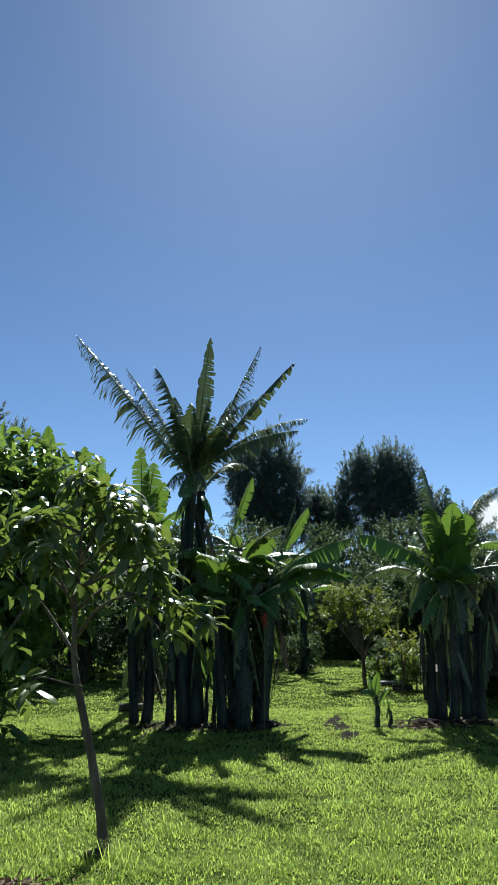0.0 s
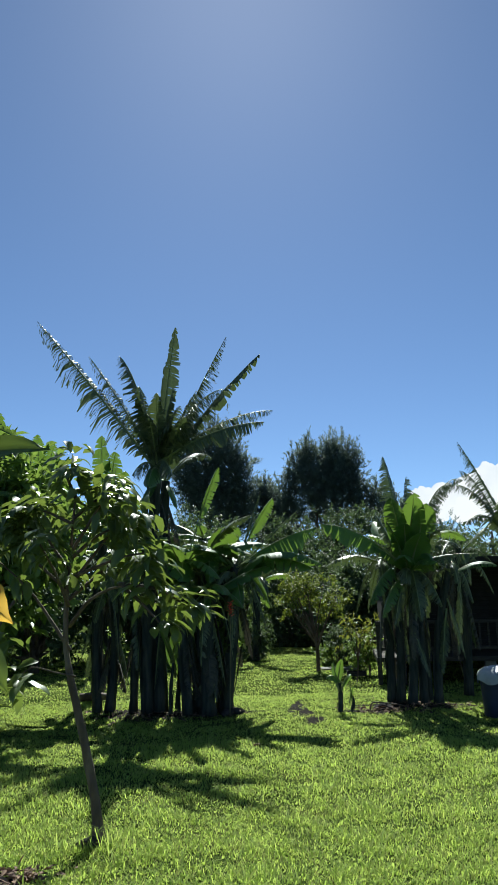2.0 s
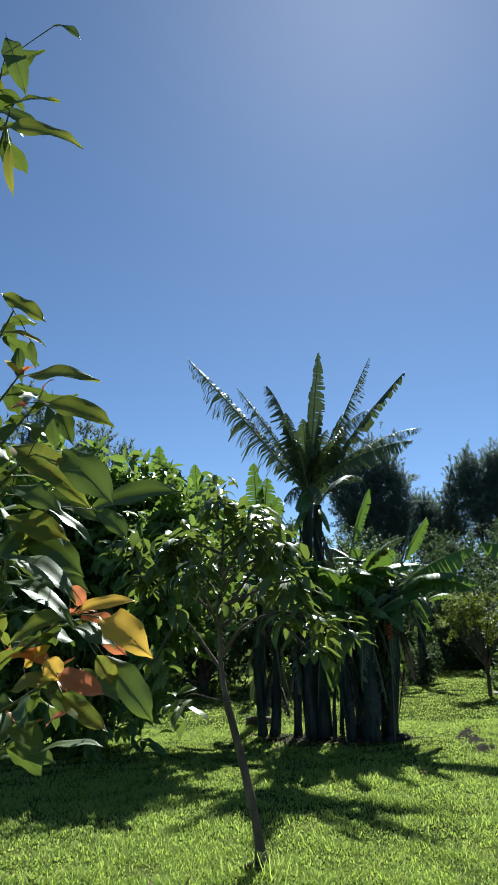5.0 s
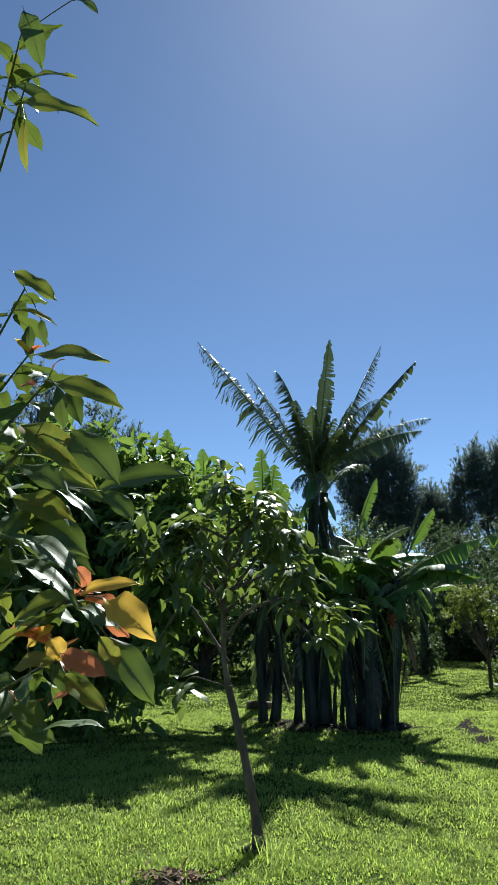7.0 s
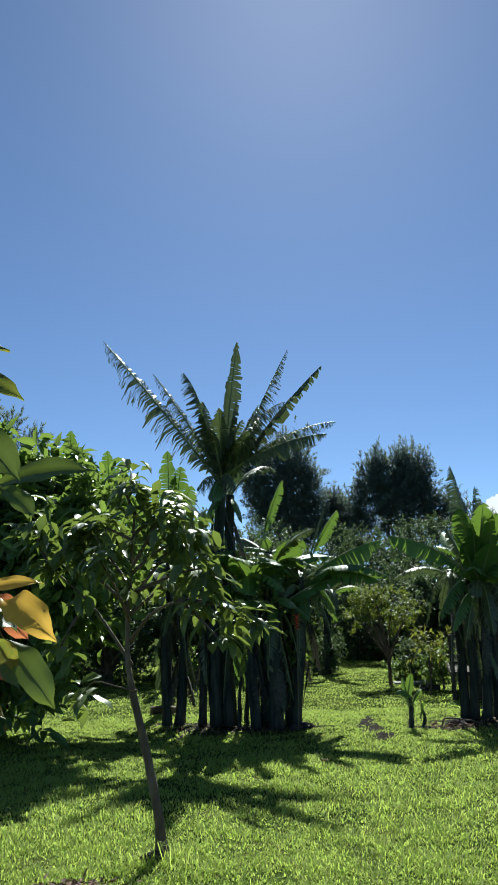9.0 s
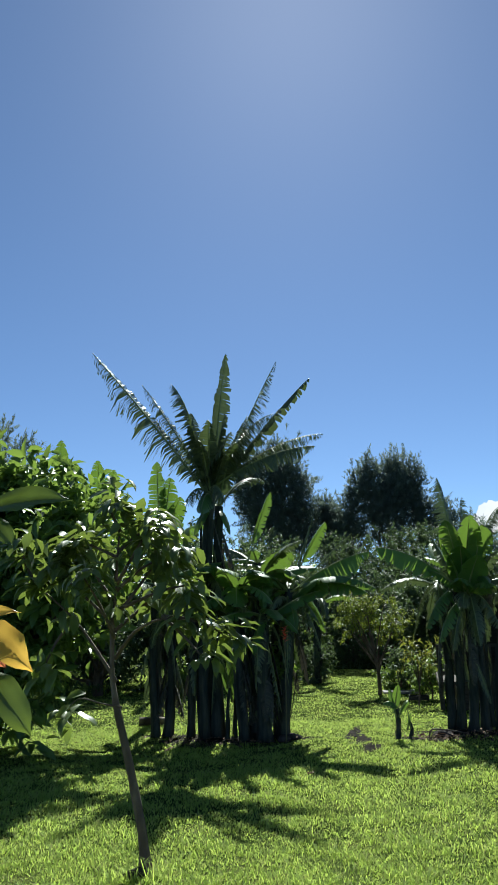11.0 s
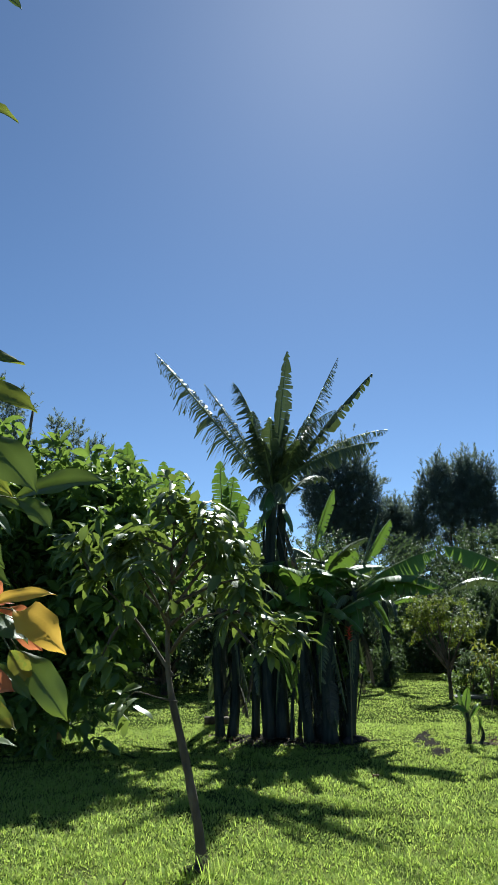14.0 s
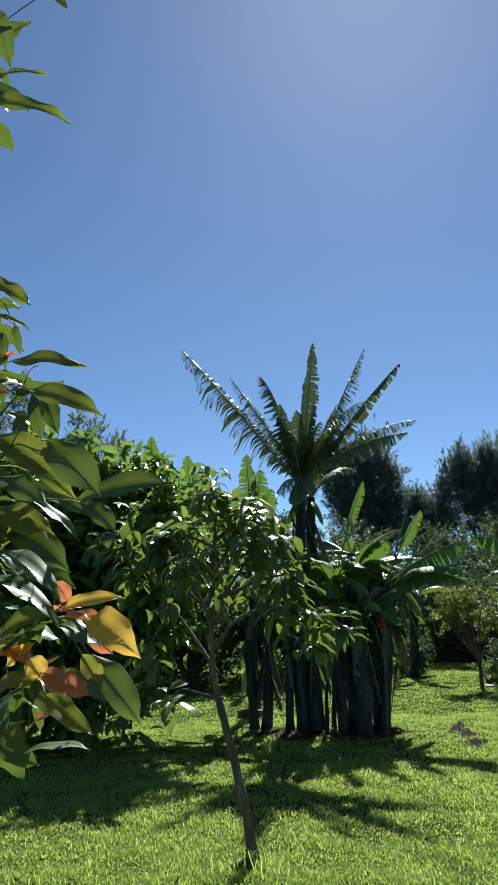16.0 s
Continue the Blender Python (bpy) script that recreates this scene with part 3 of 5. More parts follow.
    lead = [((1.68, 11.3, 3.15), 0.1, 0.5, 0.25, 0.2, 0.1, 0.4), ((1.32, 11.4, 3.1), 0.08, 0.42, 0.15, 0.1, 0.25, 0.3), ((1.86, 11.4, 3.0), 0.16, 0.46, 0.2, 0.2, 0.2, 0.4), ((1.5, 11.3, 2.7), 0.2, 0.5, 0.25, 0.1, 0.1, 0.3), ((1.25, 11.5, 2.75), 0.1, 0.36, 0.2, 0.4, 0.1, 0.4), ((0.98, 11.5, 2.4), 0.2, 0.36, 0.3, 0.3, 0.15, 0.6), ((1.26, 11.8, 3.82), 0.06, 0.46, 0.6, 0.6, 0.3, 0.8), ((1.62, 11.9, 3.5), 0.1, 0.42, 0.66, 0.5, 0.2, 0.8),
            ((1.28, 11.5, 1.15), 0.45, 0.3, 0.6, 0.6, 0.2, 1.1), ((1.66, 11.3, 1.25), 0.46, 0.36, 0.55, -0.5, 0.15, 1.0), ((2.0, 11.5, 1.45), 0.5, 0.34, 0.65, 0.3, 0.15, 1.1), ((1.46, 11.2, 1.8), 0.4, 0.36, 0.5, 0.5, 0.12, 0.8), ((2.3, 11.7, 3.3), 0.5, 0.36, 0.86, 0.2, 0.2, 1.0), ((2.5, 11.9, 3.4), 0.5, 0.36, 0.9, 0.2, 0.2, 1.0), ((0.92, 11.5, 1.5), 0.62, 0.36, 0.3, -0.1, 0.3, 0.9), ((0.26, 11.3, 2.72), 0.2, 0.42, 0.4, 0.3, 0.25, 1.2),
            ((2.55, 11.3, 2.2), 0.12, 0.3, 0.6, -0.4, 0.2, 1.0), ((1.75, 11.3, 2.55), 0.15, 0.46, 0.2, 0.3, 0.1, 0.4), ((1.45, 11.2, 2.2), 0.3, 0.42, 0.3, 0.2, 0.1, 0.6), ((1.95, 11.3, 2.1), 0.35, 0.4, 0.3, 0.2, 0.1, 0.7), ((2.05, 11.5, 2.6), 0.25, 0.4, 0.5, 0.2), ((1.1, 11.8, 2.9), 0.1, 0.36, 0.5, 0.4, 0.15), ((1.1, 11.4, 1.3), 0.5, 0.26, 0.4, 0.1, 0.2, 1.0)]
    banana_plant((1.5, 11.85, 0), top, 0.065, lead, 40, "banana plant with upright bright leaves beside the house", 3, "banana plants by the house")
    for i, (x, y, tx, ty, h, r, nl, L, torn) in enumerate([
            (1.2, 12.1, 1.15, 12.1, 2.2, 0.06, 3, 0.9, 0.4), (1.34, 12.0, 1.3, 12.2, 2.4, 0.06, 3, 1.0, 0.4), (1.68, 11.95, 1.66, 12.0, 2.3, 0.065, 3, 0.9, 0.4),
            (1.9, 11.95, 2.2, 11.9, 2.1, 0.065, 3, 1.0, 0.4), (1.8, 12.3, 1.85, 12.4, 2.5, 0.06, 3, 1.0, 0.4), (2.5, 13.0, 2.5, 13.0, 2.4, 0.07, 5, 1.3, 0.8)]):
        banana_plant((x, y, 0), (tx, ty, h), r, crown_leaves((tx, ty, h), nl, L, rng, torn, start=0.6 + i, low=-0.7, high=0.45) + skirt_leaves((tx, ty, h), 3, rng), 50 + i, "banana plant with dark stem and torn leaves beside the house", 4, "banana plants by the house")
    edge = [((2.5, 12.2, 4.08), 0.08, 0.42, 0.9, 1.1, 0.1, 0.9), ((2.5, 12.2, 3.6), 0.35, 0.42, 0.86, 0.3, 0.1, 1.0), ((2.2, 12.1, 3.3), 0.5, 0.44, 0.8, 0.1), ((2.5, 11.9, 2.7), 0.6, 0.46, 0.6, 0.0), ((3.0, 11.3, 2.9), 0.5, 0.46, 0.5, 0.1), ((4.2, 12.3, 3.6), 0.3, 0.46, 0.6, 0.1), ((3.5, 13.2, 4.0), 0.2, 0.4, 0.6, 0.1)]
    banana_plant((3.25, 12.3, 0), (3.2, 12.3, 2.6), 0.1, edge, 58, "banana plant with arching wind-torn leaves beside the house", 3, "banana plants by the house")
    # plants standing behind the sapling and farther back
    for i, (x, y, h, nl, L, torn, tips) in enumerate([
            (-7.3, 18.6, 4.2, 8, 1.9, 0.3, [(-7.1, 18.0, 5.9), (-7.7, 17.9, 5.9), (-6.6, 17.9, 5.6)]), (-3.75, 12.9, 2.9, 8, 1.4, 0.3, [(-3.72, 12.8, 4.62), (-3.45, 12.8, 4.3), (-3.2, 12.6, 3.9)]), (-8.4, 18.4, 4.3, 7, 1.9, 0.3, [(-8.1, 17.9, 6.5), (-8.75, 17.8, 6.0), (-7.9, 17.9, 5.8)]),
            (-1.9, 21.0, 2.2, 7, 1.5, 0.4, []), (-3.0, 20.4, 2.4, 7, 1.6, 0.4, []), (-5.3, 18.6, 2.8, 7, 1.6, 0.4, [])]):
        lv = crown_leaves((x + 0.05, y, h), nl, L, rng, torn, start=i, low=-0.4, high=0.9)
        lv += [(t, 0.12, 0.62 if y > 18 else 0.56, 0.3, 0.15, 0.1, 0.3) for t in tips]
        banana_plant((x, y, 0), (x + 0.05, y, h), 0.1, lv, 70 + i, "banana plant standing behind the clump, leaves in the sun", 2, "banana plants farther back")
    # suckers
    for i, (x, y, h) in enumerate([(-2.06, 11.15, 0.72), (-1.97, 11.3, 0.62), (-2.1, 11.7, 0.5)]):
        lv = [((x + rng.uniform(-0.3, 0.3), y + rng.uniform(-0.2, 0.2), h + 0.3 + 0.14 * k), 0.2, 0.13, 0.1, 0.5) for k in range(4)]
        banana_plant((x, y, 0), (x + 0.04, y, h), 0.025, lv, 90 + i, "young banana sucker with narrow light green leaves", 0, "banana suckers")
    banana_plant((0.42, 11.0, 0), (0.43, 11.0, 0.42), 0.034, [((0.24, 10.95, 0.5), 0.5, 0.12, 0.1, 0.3, 0.1, 1.0), ((0.47, 10.95, 0.76), 0.08, 0.12, 0.1, 0.9), ((0.6, 10.95, 0.55), 0.45, 0.11, 0.1, 0.2, 0.1, 1.0), ((0.34, 11.05, 0.7), 0.2, 0.1, 0.2, 0.4)], 95, "small young banana plant with light green leaves on the lawn", 0, "banana suckers")
    banana_plant((0.57, 11.12, 0), (0.58, 11.12, 0.27), 0.024, [((0.57, 11.08, 0.43), 0.05, 0.09, 0, 1.0), ((0.61, 11.1, 0.37), 0.1, 0.06, 0, 0.4)], 96, "tiny banana sucker with one rolled leaf on the lawn", 0, "banana suckers")


build_bananas()


# ---- trees ----
def limb_tree(name, foot, height, clumps, leaf, count, mat, seed, label, category, trunk_r, bare=0.35, leaf_kind="leaf", group=""):
    """A tapered trunk, a limb to each clump (centre, radius) and a crown of single leaves gathered round them."""
    rng = np.random.default_rng(seed)
    foot = np.asarray(foot, float)
    e = empty(name, tuple(foot), label, category, group)
    cs = [(np.asarray(c, float) - foot, r) for c, r in clumps]
    lean = np.mean([c for c, _ in cs], 0)
    topp = np.array([lean[0] * 0.9, lean[1] * 0.9, height * 0.85])
    P = smooth_line([(0, 0, -0.05), (topp[0] * 0.15 + 0.03, topp[1] * 0.15, height * 0.25), (topp[0] * 0.6, topp[1] * 0.6, height * 0.55), tuple(topp)], 14)
    V, F = tube(P, np.linspace(trunk_r, trunk_r * 0.25, 14), 9, 0.15, rng)
    part("trunk", mesh_of("trunk", V, F, M_BARK), e)
    for c, r in cs:
        k = int(np.clip(c[2] / height * 0.55, bare * 0.6, 0.8) * 13)
        a = P[k]
        m = (a + c) / 2 + np.array([0, 0, -0.1 * r]) + rng.normal(0, 0.06 * r, 3)
        V, F = tube(smooth_line([a, m, c], 8), np.linspace(trunk_r * 0.45, trunk_r * 0.08, 8), 6, 0.1, rng)
        part("limb", mesh_of("limb", V, F, M_BARK), e)
    tot = sum(r**2 for _, r in cs)
    Ps, Ds, Ns = [], [], []
    for c, r in cs:
        n = int(count * r**2 / tot)
        tw = max(4, n // 16)  # leaves gathered on twigs
        q = unit(rng.normal(0, 1, (tw, 3))) * (rng.random((tw, 1)) ** 0.45) * r * (1 + 0.25 * rng.normal(0, 1, (tw, 1)))
        q *= np.array([1.0, 1.0, 0.85]) if leaf_kind == "leaf" else np.array([0.75, 0.75, 1.3])
        way = unit(q + np.array([0, 0, 0.25 * r]) + rng.normal(0, 0.3 * r, (tw, 3)))
        idx = rng.integers(0, tw, n)
        along = rng.random((n, 1)) * leaf[0] * 2.2
        Ps.append(c + q[idx] + way[idx] * along + rng.normal(0, leaf[0] * 0.12, (n, 3)))
        spread = unit(rng.normal(0, 1, (n, 3)))
        Ds.append(way[idx] * 0.6 + spread + np.array([0, 0, -0.25]))
        Ns.append(np.array([0, 0, 1.0]) + 0.5 * rng.normal(0, 1, (n, 3)))
    Pn, Dn, Nn = np.concatenate(Ps), np.concatenate(Ds), np.concatenate(Ns)
    Pn[:, 2] = np.maximum(Pn[:, 2], 0.06)
    n = len(Pn)
    if leaf_kind == "leaf":
        cloud = leaf_cloud if foot[1] < 12 else small_leaf_cloud
        V, T = cloud(Pn, Dn, Nn, leaf[0] * rng.uniform(0.6, 1.3, n), leaf[1] * rng.uniform(0.7, 1.2, n))
    else:
        Dn = Dn * np.array([0.6, 0.6, 0.6]) + np.array([0, 0, 0.55])
        V, T = sliver_cloud(Pn, Dn, Nn, leaf[0] * rng.uniform(0.6, 1.5, n), leaf[1] * rng.uniform(0.7, 1.2, n), -0.3)
    part("crown", fast_mesh("crown", V, T, mat), e)
    return e


def clump_set(center, size, count, r, rng):
    out = []
    for _ in range(count):
        q = unit(rng.normal(0, 1, 3)) * rng.random() ** 0.33
        out.append((np.asarray(center) + q * np.asarray(size), r * rng.uniform(0.7, 1.25)))
    return out


def build_trees():
    rng = np.random.default_rng(8)
    # dense broad-leaved tree whose crown reaches down to the lawn
    cl = clump_set((-5.3, 10.3, 2.5), (1.1, 1.0, 1.3), 22, 0.68, rng) + clump_set((-4.6, 10.2, 2.3), (0.5, 0.6, 1.1), 10, 0.55, rng) + clump_set((-6.2, 9.6, 2.7), (1.0, 1.0, 1.7), 14, 0.72, rng)
    cl += clump_set((-5.7, 9.7, 1.0), (1.1, 0.7, 0.5), 16, 0.6, rng)
    cl += clump_set((-4.0, 9.5, 2.7), (0.45, 0.5, 0.75), 12, 0.42, rng)
    limb_tree("shade_tree", (-5.5, 10.3, 0), 4.3, cl, (0.25, 0.11), 20000, M_FOLIAGE, 1, "dense dark green tree with glossy leaves down to the lawn", "tree", 0.16)
    # ironwood-like trees, dark against the sky
    far = [((-0.2, 40, 0), 10.2, [((-2.2, 40, 7.6), 0.8), ((-1.55, 40, 8.9), 0.9), ((-1.1, 40, 9.5), 0.7), ((0.25, 40, 9.4), 0.95), ((0.95, 40, 9.0), 0.95), ((-0.7, 39.6, 8.1), 1.2), ((0.3, 39.6, 8.3), 1.1), ((1.1, 40, 7.7), 0.95), ((1.65, 40, 7.0), 0.7), ((-2.5, 40, 6.9), 0.75), ((0.15, 39.7, 7.1), 0.95), ((1.3, 40, 6.2), 0.6), ((-1.9, 40, 6.3), 0.7), ((-0.9, 39.8, 6.9), 0.8)], 17000),
           ((-6.2, 40, 0), 11.0, [((-6.15, 40, 10.8), 0.7), ((-7.1, 40, 9.8), 1.2), ((-5.55, 40, 9.8), 1.2), ((-4.95, 40, 8.5), 1.1), ((-6.5, 40, 8.3), 1.3), ((-4.7, 40, 7.3), 0.9), ((-8.0, 40, 9.3), 0.9), ((-5.9, 40, 7.4), 1.0), ((-7.6, 40, 7.6), 0.9), ((-6.8, 40, 6.8), 0.9), ((-5.5, 40, 6.4), 0.8), ((-4.8, 40, 6.2), 0.7)], 19000)]
    far += [((-3.4, 41, 0), 8.0, [((-3.4, 41, 7.3), 0.8), ((-3.0, 41, 6.5), 0.9), ((-3.9, 41, 7.5), 0.8), ((-3.6, 41, 6.1), 1.0), ((-3.2, 41, 5.0), 1.1)], 7000),
           ((3.6, 40, 0), 7.6, [((2.4, 40, 7.0), 0.8), ((2.9, 40, 6.3), 0.9), ((3.9, 38, 5.4), 1.0), ((3.4, 38, 4.6), 1.1), ((5.2, 38, 4.4), 1.1)], 7000),
           ((-19.0, 28, 0), 13, [((-19.6, 28, 12.2), 0.7), ((-18.6, 28, 11.4), 0.8), ((-19.4, 28, 10.2), 1.0), ((-20.6, 28, 10.6), 0.9), ((-18.2, 28, 9.4), 0.9), ((-19.6, 28, 8.4), 1.2), ((-17.4, 28, 8.0), 0.9), ((-21, 28, 8.4), 1.2), ((-16.4, 28, 7.4), 0.9), ((-16.5, 28, 10.4), 0.5), ((-15.7, 28, 10.0), 0.5), ((-14.7, 28, 9.3), 0.45), ((-14.0, 28, 9.0), 0.4), ((-15.2, 28, 8.7), 0.7), ((-16.3, 28, 9.1), 0.8)], 7500)]
    for i, (foot, h, cl, n) in enumerate(far):
        cl = [((c[0], c[1], c[2] - 0.5), r) for c, r in cl]
        limb_tree("ironwood_tree", foot, h, cl, (0.2, 0.04), int(n * 2.8), M_NEEDLE, 30 + i, "tall dark fine-leaved tree standing against the sky", "tree", 0.22, leaf_kind="sliver", group="trees behind the garden")
    # dark mixed trees that close the back of the garden
    for i, (x, y, h, w) in enumerate([(-8.5, 21, 4.2, 2.2), (-5.6, 23, 4.6, 2.2), (-3.2, 26, 4.6, 2.2), (-6.0, 21, 4.9, 1.8), (-4.3, 21.5, 4.1, 1.5), (-0.6, 27, 4.0, 2.0), (1.4, 24, 2.9, 1.7), (2.2, 25, 4.4, 2.0), (5.2, 24, 4.6, 2.2), (-11.5, 18, 5.0, 2.4), (-9.3, 14.5, 5.2, 2.0), (-14.5, 23, 7.0, 2.8), (-1.9, 30, 5.0, 2.2), (8.0, 27, 5.0, 2.4), (-4.6, 19.5, 3.2, 1.6), (-7.0, 18.0, 3.6, 1.8), (-9.5, 24, 5.0, 2.4), (-12.5, 26, 6.0, 2.6), (0.9, 29, 4.6, 2.2), (3.8, 30, 5.0, 2.4), (-1.7, 31, 5.9, 1.7), (0.3, 32, 5.7, 1.7), (2.3, 31, 5.8, 1.8), (-5.4, 31, 6.2, 2.0)]):
        cl = clump_set((x, y, h * 0.47), (w * 0.8, w * 0.6, h * 0.42), 16, w * 0.38, rng)
        limb_tree("garden_tree", (x, y, 0), h * 0.9, cl, (0.17, 0.07), 7400, M_BACK, 60 + i, "dark green leafy tree at the back of the garden", "tree", 0.13, group="trees at the back of the garden")
    # hedge of dark shrubs that closes the view under the far trees
    for i in range(16):
        x, y = -21 + i * 2.1, 33 + 1.5 * math.sin(i * 1.7)
        cl = clump_set((x, y, 1.3), (1.2, 0.7, 1.0), 10, 0.75, rng)
        limb_tree("hedge_shrub", (x, y, 0), 2.2, cl, (0.24, 0.11), 2200, M_BACK, 130 + i, "dark green shrub in the hedge behind the garden", "shrub", 0.06, group="hedge behind the garden")
    # light green citrus bush and low shrubs by the path
    cl = clump_set((-0.22, 17.6, 1.68), (0.7, 0.5, 0.48), 14, 0.22, rng)
    limb_tree("citrus_bush", (-0.12, 17.6, 0), 2.0, cl, (0.085, 0.035), 3400, M_BUSH, 80, "light green small-leaved citrus bush beside the path", "bush", 0.05)
    for i, (x, y, w, h) in enumerate([(0.8, 18.6, 0.5, 0.5), (0.2, 18.7, 0.5, 0.4), (1.0, 16.6, 0.5, 0.9), (-4.6, 17.6, 0.6, 0.8), (-1.55, 11.5, 0.4, 1.5), (-2.5, 24.6, 1.1, 2.3), (-3.7, 25.2, 1.0, 1.6)]):
        cl = clump_set((x, y, h * 0.5), (w * 0.7, w * 0.5, h * 0.4), 7, w * 0.4, rng)
        limb_tree("low_shrub", (x, y, 0), h, cl, (0.09, 0.04), 1300, M_FOLIAGE, 90 + i, "low dark green shrub growing out of the grass", "shrub", 0.02, group="low shrubs")
    cl = clump_set((0.3, 18.3, 0.5), (0.55, 0.35, 0.4), 10, 0.24, rng)
    limb_tree("low_shrub", (0.3, 18.3, 0), 1.0, cl, (0.1, 0.045), 1700, M_BACK, 99, "dark green shrub under the citrus bush beside the path", "shrub", 0.025, group="low shrubs")
    cl = clump_set((0.72, 15.6, 0.95), (0.22, 0.2, 0.2), 6, 0.13, rng)
    limb_tree("croton", (0.72, 15.6, 0), 1.1, cl, (0.15, 0.045), 200, M_OLIVE, 101, "small croton bush with yellowish leaves by the porch rail", "shrub", 0.02)
    cl = clump_set((-2.0, 21.3, 0.5), (0.42, 0.3, 0.36), 9, 0.28, rng)
    limb_tree("low_shrub", (-2.0, 21.3, 0), 1.0, cl, (0.12, 0.06), 1600, M_BACK, 98, "dense rounded dark shrub at the end of the path", "shrub", 0.03, group="low shrubs")


build_trees()


# ---- single leaves ----
def leaf_mesh(name, L, W, curl, fold, wave, seed, mat):
    """A pointed leaf with a midrib below the blade, along +y, facing +z; the margin waves and the halves differ."""
    rng = np.random.default_rng(seed)
    n, cols = 13, (-1, -0.72, -0.36, 0, 0.36, 0.72, 1)
    s = np.linspace(0, 1, n)
    w = W / 2 * np.sin(np.pi * s ** rng.uniform(0.8, 0.95)) ** 0.78
    w[0], w[-2], w[-1] = W * 0.03, W * 0.09, 0.001
    ang = curl * s**1.3
    y = np.cumsum(np.r_[0, np.cos(ang[1:])]) * L / (n - 1)
    z = -np.cumsum(np.r_[0, np.sin(ang[1:])]) * L / (n - 1)
    sway = W * rng.uniform(-0.12, 0.12) * np.sin(np.pi * s)
    ph, fr = rng.uniform(0, 6, 2), rng.uniform(9, 14, 2)
    V = []
    for i in range(n):
        for q in cols:
            side = 0 if q < 0 else 1
            lift = abs(q) * w[i] * fold + wave * W * 1.6 * math.sin(s[i] * fr[side] + ph[side]) * q * q - 0.03 * W * (q == 0) - 0.25 * w[i] * max(0, abs(q) - 0.5)
            V.append((sway[i] + q * w[i] * (1 + 0.05 * math.sin(s[i] * 17 + ph[side])), y[i], z[i] + lift))
    m = len(cols)
    F = [(m * i + k, m * i + k + 1, m * i + m + k + 1, m * i + m + k) for i in range(n - 1) for k in range(m - 1)]
    rib = [(0, -0.14 * L, 0.02 * L), (0, -0.05 * L, -0.02 * W)] + [(sway[i], y[i], z[i] - 0.045 * W) for i in range(0, n - 1)]
    Vt, Ft = tube(rib, np.linspace(0.014, 0.004, len(rib)) * W, 5)
    k = len(V)
    V = np.concatenate([np.array(V), Vt])
    mi = [0] * len(F) + [1] * len(Ft)
    F += [tuple(i + k for i in f) for f in Ft]
    return mesh_of(name, V, F, [mat, M_RIB], mi)


def place(name, me, parent, p, d, up, size=1.0):
    """A leaf with its base at p, pointing along d, its top towards up."""
    d = Vector(d).normalized()
    x = d.cross(Vector(up)).normalized()
    z = x.cross(d)
    ob = part(name, me, parent)
    ob.matrix_local = Matrix(((x.x, d.x, z.x, p[0]), (x.y, d.y, z.y, p[1]), (x.z, d.z, z.z, p[2]), (0, 0, 0, 1))) @ Matrix.Scale(size, 4)
    return ob


